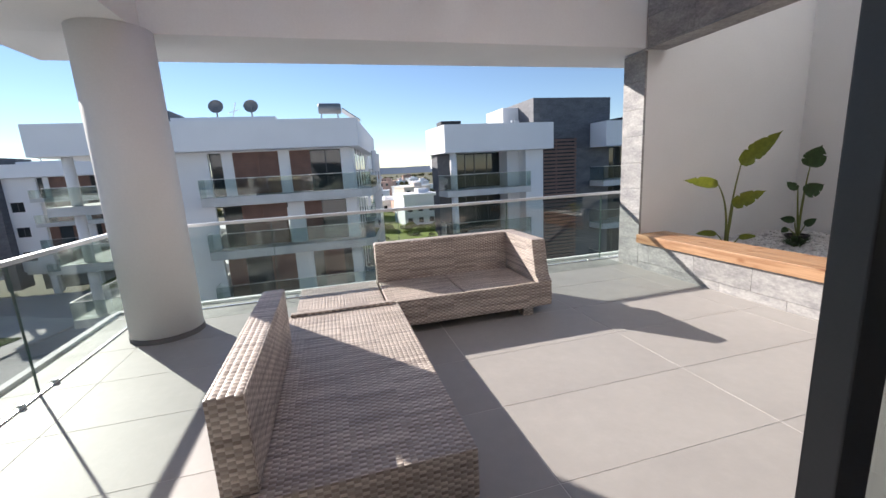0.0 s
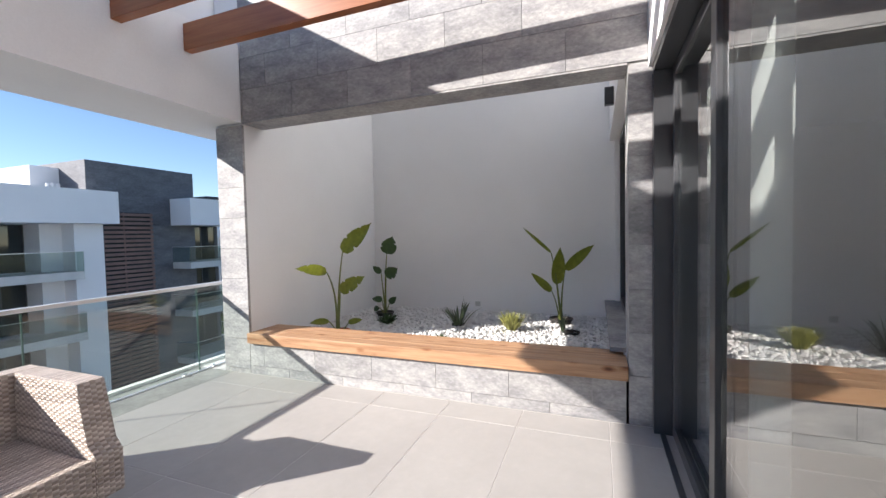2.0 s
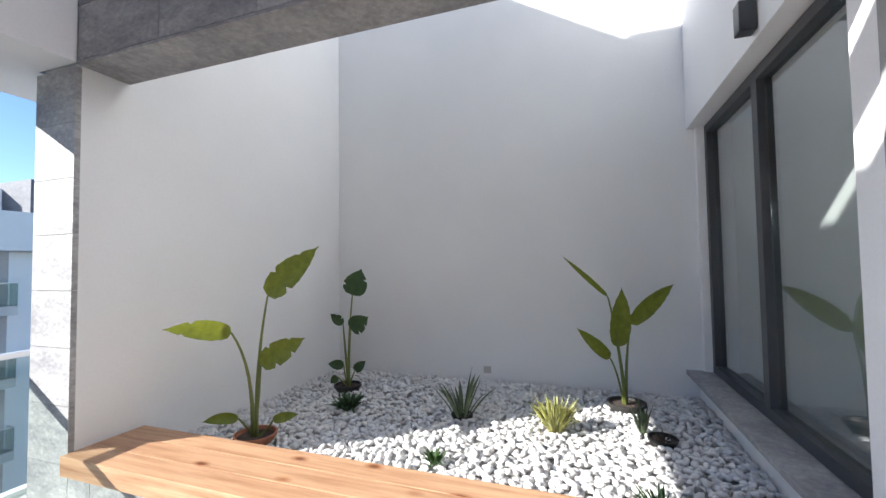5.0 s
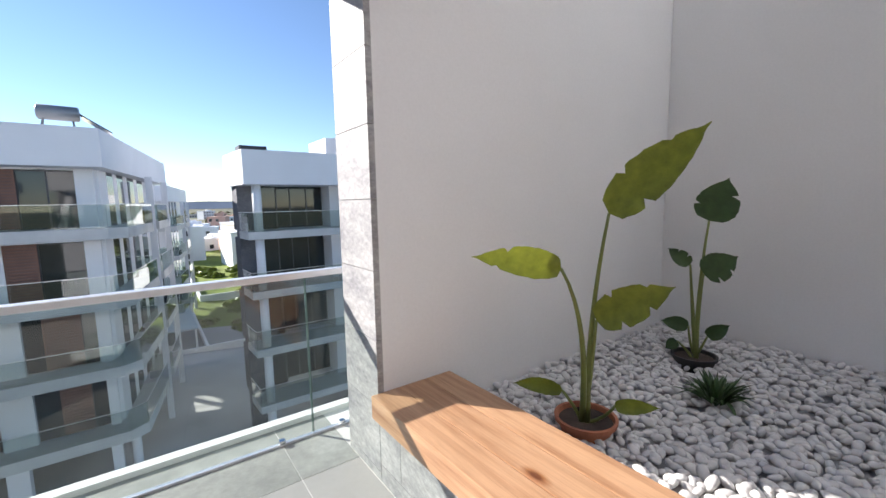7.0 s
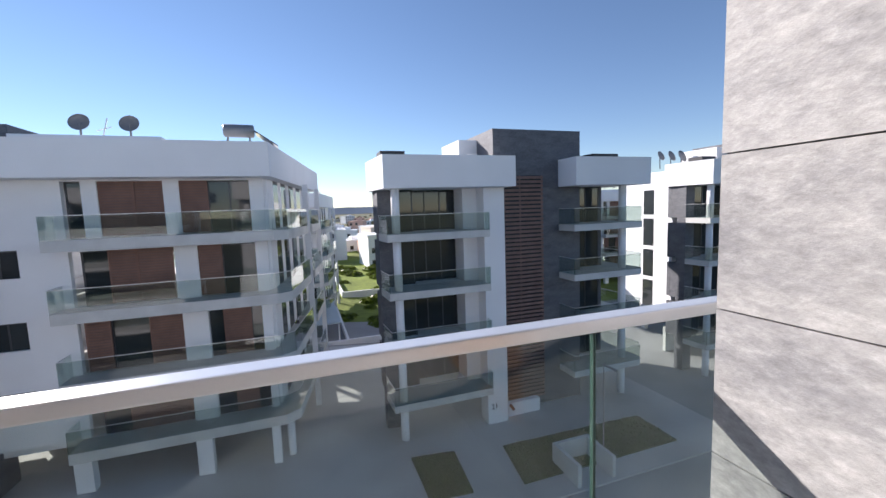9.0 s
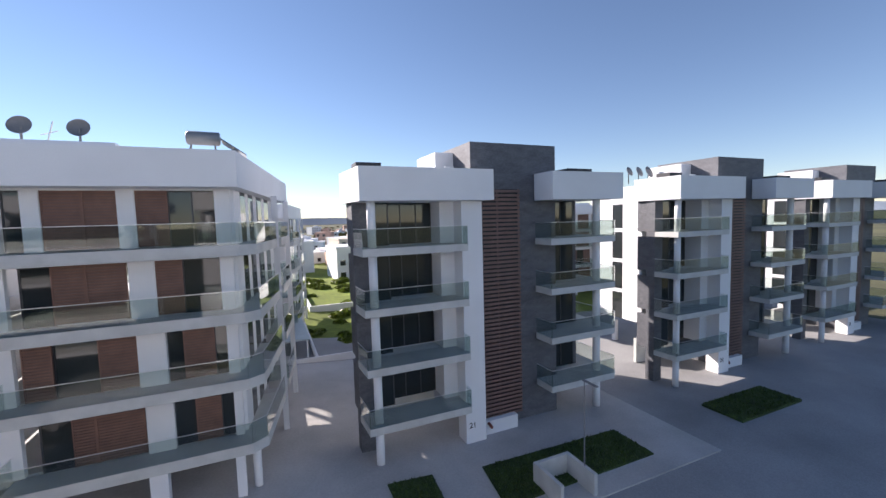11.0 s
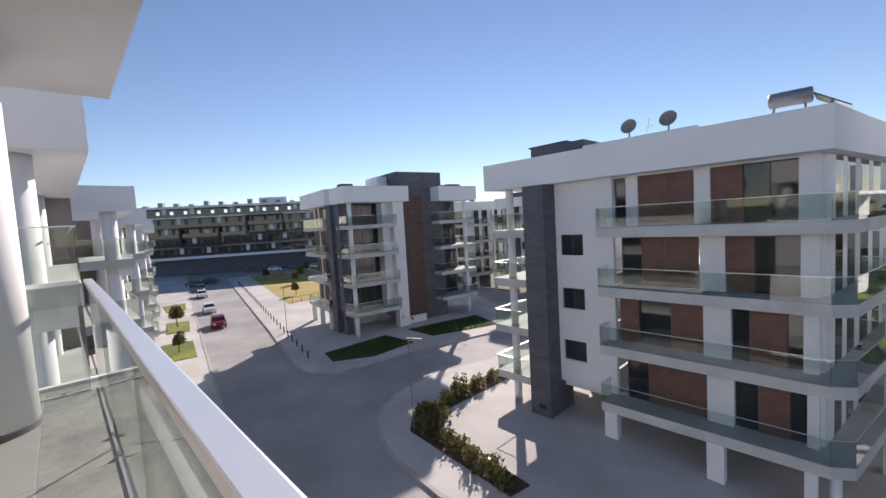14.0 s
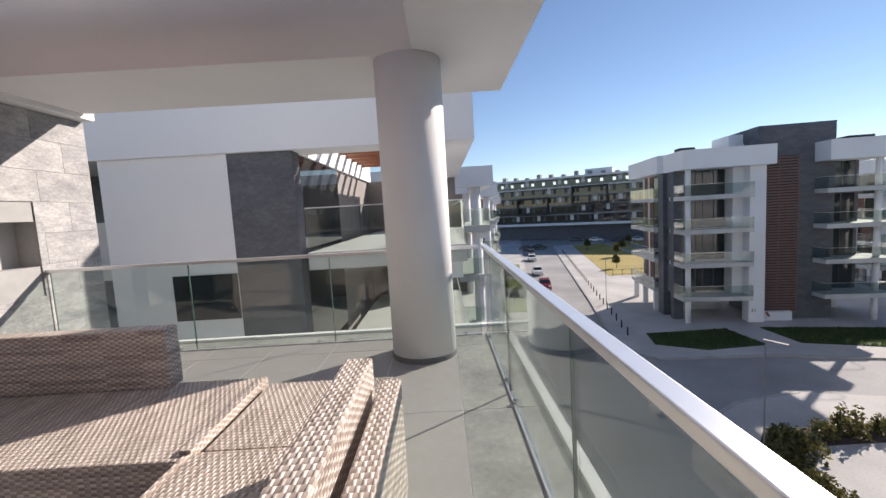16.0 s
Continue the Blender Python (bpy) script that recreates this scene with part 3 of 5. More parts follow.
# ---- apartment buildings ----
def louvre_panel(parent, axis, at, u0, u1, z0, z1, material, name="louvre"):
    """A panel of slats facing -Y (axis y) or sideways (axis x)."""
    bm = bmesh.new()
    n = int((z1 - z0) / 0.13)
    d = (z1 - z0) / n
    for i in range(n):
        z = z0 + i * d
        if axis == "y":
            box(bm, u0 + 0.04, u1 - 0.04, at, at + 0.05, z + 0.045, z + d - 0.02)
        else:
            box(bm, at, at + 0.05, u0 + 0.04, u1 - 0.04, z + 0.045, z + d - 0.02)
    if axis == "y":
        for u in (u0, u1 - 0.05):
            box(bm, u, u + 0.05, at - 0.01, at + 0.07, z0, z1)
    else:
        for u in (u0, u1 - 0.05):
            box(bm, at - 0.01, at + 0.07, u, u + 0.05, z0, z1)
    ob = part(name, bm, material, parent, kind="stuff")
    # darker sheet puts the shade of the slat gaps into colour
    if axis == "y":
        boxes("gap_shade_backing", LOUVRE_D, ob, (u0, u1, at + 0.075, at + 0.1, z0, z1))
    else:
        boxes("gap_shade_backing", LOUVRE_D, ob, (at + 0.075, at + 0.1, u0, u1, z0, z1))
    return ob


def glazing(parent, u0, u1, y, z0, z1, n=2):
    ob = boxes("window", GLASS_DARK, parent, (u0, u1, y, y + 0.03, z0, z1))
    w = (u1 - u0) / n
    boxes("frame", FRAME, ob, *[(u0 + i * w - 0.035, u0 + i * w + 0.035, y - 0.03, y - 0.002, z0, z1) for i in range(n + 1)], (u0, u1, y - 0.025, y - 0.003, z1 - 0.07, z1))


def balcony(parent, poly, floor_z, edges, thick=0.42):
    """A slab with glass along the given edges of its outline."""
    bm = bmesh.new()
    prism(bm, poly, floor_z - thick, floor_z)
    slab = part("balcony", bm, CONCRETE, parent)
    for i in edges:
        (x0, y0), (x1, y1) = poly[i], poly[(i + 1) % len(poly)]
        d = Vector((x1 - x0, y1 - y0))
        nrm = Vector((-d.y, d.x)).normalized() * 0.06
        bm = bmesh.new()
        a = Vector((x0, y0)) + nrm * 0.5
        b = Vector((x1, y1)) + nrm * 0.5
        t = nrm.normalized() * 0.012
        prism(bm, [(a + t).to_tuple(), (b + t).to_tuple(), (b - t).to_tuple(), (a - t).to_tuple()], floor_z - 0.1, floor_z + 1.05)
        no_shadow(part("glass", bm, GLASS, slab))
        bm = bmesh.new()
        t = nrm.normalized() * 0.02
        prism(bm, [(a + t).to_tuple(), (b + t).to_tuple(), (b - t).to_tuple(), (a - t).to_tuple()], floor_z + 1.05, floor_z + 1.075)
        part("handrail", bm, STEEL, slab)
    return slab


def post(parent, x, y, r, z0, z1, name="post"):
    bm = bmesh.new()
    lathe(bm, x, y, [(r, z0), (r, z1)], 16)
    ob = part(name, bm, WHITE_B, parent)
    for p in ob.data.polygons:
        p.use_smooth = len(p.vertices) == 4


SL = 0.155


def block_with_louvres(at):
    """White four-storey block: slate pier, rows of brown shutters behind long glass balconies."""
    b = thing("apartment_building", "white block with slate pier, brown shutters and glass balconies", "apartment building", "apartment blocks", at)
    D = 17.0
    bm = bmesh.new()
    prism(bm, [(0, 0), (16.95, 0), (16.95 + SL * 0.6, 0.6), (17.2 + SL * D, D), (0, D)], 14.31, 15.97)
    part("roof", bm, WHITE_B, b, "white parapet roof")
    floors = [2.0, 5.21, 8.42, 11.63]

    def lx(px):
        return (px - 784) / 33 + 17.84
    seqs = [[(480, 517, "d"), (517, 545, "m"), (545, 605, "l"), (607, 643, "w"), (643, 672, "d"), (672, 708, "m"), (708, 727, "d"), (727, 770, "w")],
            [(470, 503, "l"), (503, 555, "d"), (555, 603, "l"), (603, 640, "w"), (640, 662, "d"), (662, 705, "l"), (705, 723, "d"), (723, 770, "w")],
            [(475, 510, "d"), (510, 548, "m"), (548, 597, "l"), (600, 633, "w"), (633, 668, "l"), (668, 720, "d"), (720, 770, "w")],
            [(465, 487, "d"), (487, 507, "w"), (507, 552, "l"), (552, 593, "l"), (593, 615, "w"), (615, 655, "l"), (655, 718, "d"), (718, 770, "w")]]
    for fl, seq in zip(floors, seqs):
        top = fl + 2.6
        for p0, p1, kind in seq:
            u0, u1 = lx(p0), min(lx(p1), 16.5)
            if kind == "w":
                boxes("wall_panel", WHITE_B, b, (u0, u1, 1.2, 1.6, fl, top))
            elif kind == "d":
                glazing(b, u0, u1, 1.5, fl, top, max(1, int((u1 - u0) / 0.9)))
            else:
                louvre_panel(b, "y", 1.3, u0, u1, fl + 0.05, top, LOUVRE, "shutter")
        boxes("lintel", WHITE_B, b, (8.1, 16.5, 1.25, 1.7, top, fl + 2.68 + 0.001))
        poly = [(7.7, 0.0), (16.9, 0.0), (17.6, 0.5), (17.7 + SL * 6, 6.0), (16.4 + SL * 6, 6.0), (16.5, 1.45), (7.7, 1.45)]
        balcony(b, poly, fl, [0, 1, 2, 6], 0.5)
        # right side
        for y0, y1, kind in ((1.6, 3.0, "w"), (3.0, 4.2, "d"), (4.2, 5.0, "w"), (5.0, 6.4, "d"), (6.4, 7.4, "w"), (7.4, 9.2, "d"), (9.2, 10.2, "w"), (10.2, 12, "d"), (12, D - 0.5, "w")):
            q = [(16.4 + SL * y0, y0), (16.4 + SL * y1, y1), (16.1 + SL * y1, y1), (16.1 + SL * y0, y0)]
            bm = bmesh.new()
            prism(bm, q, fl, fl + 2.66)
            part("wall_panel" if kind == "w" else "window", bm, WHITE_B if kind == "w" else GLASS_DARK, b)
        y0, y1 = 8.0, 13.0
        balcony(b, [(16.4 + SL * y0, y0), (17.7 + SL * y0, y0), (17.7 + SL * y1, y1), (16.4 + SL * y1, y1)], fl, [0, 1, 2], 0.5)
        # left side stack
        balcony(b, [(0.1, 0.4), (2.7, 0.4), (2.7, 7.0), (0.1, 7.0)], fl, [0, 3], 0.5)
        glazing(b, 2.75, 4.5, 3.4, fl, fl + 2.6, 2)
        boxes("window", GLASS_DARK, b, (2.75, 2.8, 2.8, 3.3, fl, fl + 2.6), (2.75, 2.8, 4.2, 6.0, fl, fl + 2.6))
        boxes("wall_panel", WHITE_B, b, (2.72, 2.95, 3.3, 4.2, fl, fl + 2.66), (2.72, 2.95, 6.0, D - 0.5, fl, fl + 2.66))
        boxes("ceiling_slab", WHITE_B, b, (2.9, 16.1, 1.7, D - 0.5, fl - 0.4, fl - 0.001))
        post(b, 1.15, 1.2, 0.26, fl, fl + 2.68)
    post(b, 1.15, 1.2, 0.26, 0, 1.5)
    post(b, 17.0, 1.0, 0.2, -1.6, 1.5)
    for y in (6.5, 12.5):
        boxes("pier", WHITE_B, b, (17.4 + SL * y, 17.75 + SL * y, y, y + 0.5, -1.6, 14.30))
    # front wall beside the pier, with three windows
    holes = [(3.5, 4.75), (6.7, 7.98), (9.98, 11.23)]
    u0, u1, w0, w1 = 4.55, 8.1, 4.85, 6.3
    dims = [(u0, w0, 1.2, 1.5, 2.1, 14.30), (w1, u1, 1.2, 1.5, 2.1, 14.30)]
    zz = 2.1
    for a, c in holes:
        dims.append((w0, w1, 1.2, 1.5, zz, a))
        zz = c
        glazing(b, w0, w1, 1.36, a, c, 2)
    dims.append((w0, w1, 1.2, 1.5, zz, 14.30))
    boxes("wall", WHITE_B, b, *dims)
    boxes("pier", GREY_CLAD, b, (3.1, 4.55, -0.1, 2.6, 0, 14.30), label="dark slate-clad pier")
    boxes("vent", DARKMETAL, b, (3.7, 4.2, -0.14, -0.104, 0.5, 0.75))
    # wall under the block is coloured dark: the undercroft's shade is painted in
    boxes("wall_ground", surface("ground_wall_painted_shade", (0.3, 0.29, 0.28), 0.9, 0.1, 0.5, 20, 0.1), b, (3.0, 16.8, 7.0, 7.3, -1.6, 1.5))
    for x, y, w in ((7.75, 0.2, 0.7), (12.65, 0.2, 0.7), (16.1, 0.25, 0.4), (11.0, 4.5, 0.5), (15.2, 4.5, 0.5), (6.0, 4.5, 0.5)):
        boxes("post", WHITE_B, b, (x, x + w, y, y + 0.5, -1.6, 1.5))
    # roof things
    boxes("roof_box", GREY_CLAD, b, (2.8, 6.4, 1.5, 4.5, 15.974, 16.75), (2.7, 5.4, 1.4, 4.6, 16.75, 16.85))
    boxes("roof_parapet", WHITE_B, b, (6.5, 12.2, 1.2, 9.0, 15.974, 16.3))
    for x in (8.85, 10.8):
        bm = bmesh.new()
        bmesh.ops.create_uvsphere(bm, u_segments=20, v_segments=10, radius=0.42)
        bmesh.ops.delete(bm, geom=[v for v in bm.verts if v.co.z > 0.05], context="VERTS")
        bmesh.ops.scale(bm, vec=(1, 1, 0.4), verts=bm.verts)
        bmesh.ops.rotate(bm, cent=(0, 0, 0), matrix=Matrix.Rotation(radians(70), 3, "X"), verts=bm.verts)
        bmesh.ops.translate(bm, vec=(x, 1.8, 17.0), verts=bm.verts)
        tube(bm, [(x, 1.9, 16.25), (x, 1.9, 16.95)], [0.05, 0.05], 6)
        part("dish", bm, DISH, b, "grey satellite dish")
    bm = bmesh.new()
    tube(bm, [(9.7, 1.8, 16.25), (9.95, 1.8, 17.2)], [0.03, 0.03], 5)
    tube(bm, [(9.5, 1.8, 16.6), (10.1, 1.8, 16.8)], [0.02, 0.02], 5)
    part("antenna", bm, STEEL, b)
    bm = bmesh.new()
    tube(bm, [(14.75, 2.2, 16.85), (14.8, 2.2, 16.85), (16.15, 2.3, 16.85), (16.2, 2.3, 16.85)], [0.26, 0.33, 0.33, 0.26], 18)
    tank = part("water_tank", bm, surface("dull_galvanised", (0.26, 0.27, 0.28), 0.45, 0.08, 2, 30, 0.05, 0.4), b, "steel solar water tank on legs", True)
    for p, q in (((14.85, 1.9, 15.95), (14.95, 2.2, 16.6)), ((14.85, 2.6, 15.95), (14.95, 2.25, 16.6)), ((16.0, 1.9, 15.95), (15.95, 2.25, 16.6)), ((16.0, 2.6, 15.95), (15.95, 2.3, 16.6))):
        bm = bmesh.new()
        tube(bm, [p, q], [0.035, 0.035], 6)
        part("leg", bm, DISH, tank)
    bm = bmesh.new()
    v = box(bm, 16.25, 17.35, 1.6, 3.2, 16.0, 16.06)
    for q in v:
        if q.co.x < 16.5:
            q.co.z += 0.75
    part("solar_panel", bm, GLASS_DARK, b, "dark sloping solar panel")
    return b


def block_with_tower(at, wing=False):
    """Grey four-storey block: tall slate stair tower with a dark louvred strip between two balcony stacks."""
    b = thing("apartment_building", "grey and white block with slate stair tower and louvred strip", "apartment building", "apartment blocks", at)
    bm = bmesh.new()
    prism(bm, [(0, 0), (8.05, 0), (8.05, 15.5), (6.0, 15.5), (6.0, 4.0), (-0.3, 4.0)], 15.17, 16.98)
    part("roof", bm, WHITE_B, b, "white parapet roof")
    boxes("roof", WHITE_B, b, (12.4, 18.5, 0.0, 1.95, 15.17, 16.98), (14.3, 18.5, 1.95, 15.5, 15.17, 16.98), label="white parapet roof")
    boxes("tower", GREY_CLAD, b, (8.06, 14.2, 2.0, 8.0, 15.17, 18.93), (7.55, 8.058, 2.0, 8.0, 16.985, 18.93), (11.0, 14.2, 2.0, 8.0, 0, 15.168), (8.06, 11.0, 2.0, 8.0, 0, 0.72), label="dark slate-clad stair tower")
    boxes("tower_side", WHITE_B, b, (6.2, 7.545, 4.5, 8.0, 16.984, 18.6))
    bm = bmesh.new()
    n = 56
    for i in range(n):
        z = 0.75 + i * 15.2 / n
        box(bm, 7.66, 10.99, 1.62, 1.74, z + 0.04, z + 0.205)
    for x in (7.66, 9.3, 10.93):
        box(bm, x, x + 0.06, 1.745, 1.8, 0.75, 15.95)
    part("louvre_strip", bm, LOUVRE_D, b, "tall dark red-brown louvred strip", kind="stuff")
    boxes("back_of_louvre", DARKMETAL, b, (7.66, 8.05, 1.9, 1.98, 0.75, 15.16), (8.06, 10.99, 1.9, 1.98, 0.75, 15.95))
    boxes("pier", WHITE_B, b, (6.25, 7.65, 0.8, 1.9, 0, 15.16), label="white pier with the house number")
    fl0 = 2.72
    for k in range(4):
        fl = fl0 + 3.3 * k
        balcony(b, [(0.1, 0.2), (6.35, 0.2), (6.35, 0.79), (6.24, 0.79), (6.24, 2.2), (0.0, 2.2)], fl, [0, 1, 5])
        balcony(b, [(12.4, 0.2), (17.9, 0.2), (18.4, 0.6), (18.4, 6.0), (14.25, 6.0), (14.25, 1.9), (12.4, 1.9)], fl, [0, 1, 2, 6])
        top = fl + 2.8
        glazing(b, 0.95, 2.2, 2.6, fl, top, 1)
        glazing(b, 2.2, 5.3, 3.4, fl, top, 3)
        boxes("wall_panel", GREY_CLAD, b, (0.0, 0.9, 2.2, 3.0, fl, fl + 3.29))
        boxes("wall_panel", WHITE_B, b, (5.3, 6.3, 1.9, 3.6, fl, fl + 2.87))
        glazing(b, 14.25, 16.6, 3.0, fl, top, 2)
        boxes("wall_panel", GREY_CLAD, b, (16.6, 16.9, 3.0, 5.9, fl, fl + 2.87))
        boxes("wall_panel", WHITE_B, b, (14.3, 15.4, 6.0, 15.3, fl, fl + 2.87))
        post(b, 0.75, 0.75, 0.24, fl, fl + 2.87)
        post(b, 17.2, 1.2, 0.26, fl, fl + 2.87)
        boxes("ceiling_slab", WHITE_B, b, (0.2, 15.0, 3.6, 3.9, fl + 2.88, fl + 3.29), (6.1, 15.0, 3.9, 15.3, fl + 2.88, fl + 3.29), (0.95, 5.25, 2.25, 3.6, fl + 2.88, fl + 3.29))
        # side facing away from the tower
        boxes("wall_panel", GREY_CLAD, b, (0.02, 0.9, 3.0, 3.59, fl, fl + 2.87), (0.02, 5.9, 3.6, 3.9, fl, fl + 2.87))
        for y0, y1, kind in ((3.9, 6.8, "w"), (6.8, 8.2, "d"), (8.2, 11.0, "w"), (11.0, 12.4, "d"), (12.4, 15.3, "w")):
            boxes("wall_panel" if kind == "w" else "window", WHITE_B if kind == "w" else GLASS_DARK, b, (6.05, 6.3, y0, y1, fl, fl + 2.87))
    post(b, 0.75, 0.75, 0.24, 0, 2.29)
    post(b, 17.2, 1.2, 0.26, 0, 2.29)
    boxes("wall_ground", CONCRETE, b, (2.4, 6.2, 6.0, 6.3, 0, 2.29), (14.3, 17.5, 6.0, 6.3, 0, 2.29))
    boxes("pier", GREY_CLAD, b, (0.0, 0.9, 2.2, 3.0, 0, 2.719))
    for y in (7, 12):
        boxes("post", WHITE_B, b, (6.1, 6.5, y, y + 0.5, 0, 2.29), (14.8, 15.3, y, y + 0.5, 0, 2.29))
    boxes("meter_box", WHITE_B, b, (7.9, 10.3, 1.2, 1.6, 0.02, 0.9))
    bm = bmesh.new()
    tube(bm, [(8.0, 1.1, 0.85), (8.25, 1.1, 0.5)], [0.1, 0.1], 8)
    part("hose_reel", bm, surface("red_brown_paint", (0.2, 0.06, 0.04), 0.5), b)
    txt = bpy.data.curves.new("number", "FONT")
    txt.body, txt.size, txt.extrude = "21", 0.5, 0.01
    tmp = bpy.data.objects.new("number", txt)
    me = bpy.data.meshes.new_from_object(tmp)
    bpy.data.objects.remove(tmp)
    me.transform(Matrix.Translation((6.45, 0.785, 1.0)) @ Matrix.Rotation(radians(90), 4, "X"))
    me.materials.append(DARKMETAL)
    num = new("house_number", me)
    num.parent = b
    tagged(num, label="dark house number 21")
    boxes("roof_box", DARKMETAL, b, (0.1, 1.5, 1.0, 2.2, 16.984, 17.3), label="dark chimney cap")
    boxes("roof_box", DARKMETAL, b, (14.5, 16.6, 1.0, 2.4, 16.984, 17.3), label="dark chimney cap")
    bm = bmesh.new()
    for x in (6.7, 6.95, 7.2):
        tube(bm, [(x, 3.9, 17.0), (x, 3.9, 17.6)], [0.09, 0.09], 8)
    part("vent_pipes", bm, WHITE_B, b)
    if wing:
        side_wing(b, fl0)
    return b


def side_wing(b, fl0):
    """Balconies and brown shutters down the flank of the block that stands by the road."""
    boxes("roof", WHITE_B, b, (-0.9, 5.99, 4.01, 14.0, 15.17, 16.98), label="white parapet roof")
    boxes("roof_box", DARKMETAL, b, (1.0, 3.2, 8.5, 10.0, 16.984, 17.45), label="dark chimney cap")
    boxes("pier", GREY_CLAD, b, (-0.35, 0.6, 4.0, 5.4, 0, 15.168), label="dark slate-clad pier")
    for k in range(4):
        fl = fl0 + 3.3 * k
        balcony(b, [(-0.8, 5.41), (0.6, 5.41), (0.6, 13.6), (-0.8, 13.6)], fl, [0, 3])
        boxes("ceiling_slab", WHITE_B, b, (0.65, 5.9, 4.05, 13.6, fl - 0.41, fl - 0.002))
        for y0, y1, kind in ((5.45, 6.6, "d"), (6.6, 7.6, "l"), (7.6, 8.3, "w"), (8.3, 9.8, "d"), (9.8, 11.0, "l"), (11.0, 11.7, "w"), (11.7, 12.7, "l"), (12.7, 13.6, "d")):
            if kind == "l":
                louvre_panel(b, "x", 0.66, y0, y1, fl + 0.05, fl + 2.8, LOUVRE, "shutter")
            else:
                boxes("wall_panel" if kind == "w" else "window", WHITE_B if kind == "w" else GLASS_DARK, b, (0.7, 0.95, y0, y1, fl, fl + 2.87))
    for y in (6.2, 9.8, 13.2):
        boxes("post", WHITE_B, b, (-0.5, 0.0, y, y + 0.45, 0, 2.29))


bA = block_with_louvres(pose(-13.5, 26.6, -11.0))
bB = block_with_tower(pose(9.05, 26.6, -12.55))
copy_thing(bB, pose(33.7, 26.8, -12.6))
copy_thing(bB, pose(57.0, 27.4, -12.6))
copy_thing(bA, pose(47.0, 62.0, -12.6))
block_with_tower(pose(-35.0, 28.5, -11.0, 0, 0, 81), True)
copy_thing(bA, pose(-10.2, 55.0, -12.2))
copy_thing(bA, pose(-43.0, 64.0, -11.0))
copy_thing(bA, pose(-66.0, 62.0, -11.0))
copy_thing(bA, pose(21.0, 62.0, -12.6))


def twin_neighbour(at):
    """The next block in the row: same terrace, seen from its side; origin at its front corner."""
    b = thing("apartment_building", "white block in the row with slate side wall and terrace", "apartment building", "blocks in the row", at)
    boxes("roof", WHITE_B, b, (-0.9, 0.1, -15.0, 0.1, 3.15, 4.4), (-11.0, -0.9, -0.8, 0.1, 3.15, 4.4), (-11.0, -0.9, -15.0, -4.2, 3.15, 4.4), label="white parapet roof")
    boxes("wall", WHITE_B, b, (-0.5, -0.05, -8.75, -5.72, -11, 3.148), label="white rendered wall")
    # recess wall takes the slate colour so the recess's shade is painted in
    boxes("wall", GREY_CLAD, b, (-3.0, -2.6, -15.0, -8.75, -11, 3.148), label="dark slate-coloured wall")
    boxes("wall", GREY_CLAD, b, (-0.5, -0.04, -5.72, -4.18, -11, 3.148), label="dark slate-coloured wall")
    boxes("wall", TWIN_WALL, b, (-11.0, -4.5, -4.6, -4.3, -11, 3.148))
    boxes("wall", TWIN_WALL, b, (-10.8, -10.4, -4.3, 0.0, -11, 3.148))
    for fl in (0.72, -2.42, -5.56, -8.7):
        balcony(b, [(-10.4, -4.0), (-0.05, -4.0), (-0.05, -0.2), (-10.4, -0.2)], fl, [1, 2])
        glazing(b, -4.5, -0.6, -4.3, fl, fl + 2.6, 3)
        boxes("ledge", CONCRETE, b, (-1.6, -0.06, -9.2, -8.76, fl - 0.4, fl), (-0.3, -0.28, -9.2, -8.76, fl, fl + 1.0))
        if fl < 0:
            boxes("window", GLASS_DARK, b, (-0.049, -0.03, -7.3, -5.74, fl + 1.65, fl + 2.75))
        boxes("beam", WHITE_B, b, (-10.4, -0.3, -0.9, -0.3, fl - 0.85, fl - 0.43))
    post(b, -0.75, -1.0, 0.33, -11, 3.148, "column")
    post(b, -9.6, -1.0, 0.33, -11, 3.148, "column")
    for i in range(8):
        boxes("pergola_beam", PERGOLA, b, (-2.0 - i, -1.9 - i, -4.2, -0.8, 3.7, 3.9))
    return b


nb = twin_neighbour(pose(-5.75, 6.05, 0))
for k in (1, 2, 3, 4):
    copy_thing(nb, pose(-5.75 - 15.9 * k, 6.05 + 2.5 * k, -0.2 * k))

# ---- ground ----
structure("ground", GROUND, (-2500, 2500, -2500, 2500, -14.2, -13.3), label="open ground running to the horizon")


def fall(x):
    """The estate's ground drops gently towards the tower blocks."""
    return -0.075 * min(max(x + 6.0, 0.0), 20.0)


def settle(bm):
    for cut in (-6.0, 14.0):
        bmesh.ops.bisect_plane(bm, geom=bm.verts[:] + bm.edges[:] + bm.faces[:], plane_co=(cut, 0, 0), plane_no=(1, 0, 0))
    for v in bm.verts:
        v.co.z += fall(v.co.x)


def sheet(name, material, poly, z0, z1, label):
    bm = bmesh.new()
    prism(bm, poly, z0, z1)
    settle(bm)
    return tagged(part(name, bm, material), label, "", "", "structure")


G = -11.0
sheet("road", ASPHALT, [(-165, 6), (75, 6), (75, 48), (-165, 75)], -11.59, G - 0.12, "worn grey asphalt road and yard")
sheet("pavement_a", PAVING, [(-20.4, 27), (-19.6, 22.6), (-18.3, 20.4), (-16.0, 18.5), (-13.2, 17.6), (-9, 17.2), (1.5, 18.5), (5.0, 20), (5.0, 26), (7.6, 46), (-15.5, 46)], G - 0.118, G, "paved forecourt of the white block")
sheet("pavement_b", PAVING, [(4.8, 20.2), (28.5, 20.2), (28.5, 46), (7.4, 46), (4.8, 26)], G - 0.116, G - 0.03, "paved forecourt of the tower block")
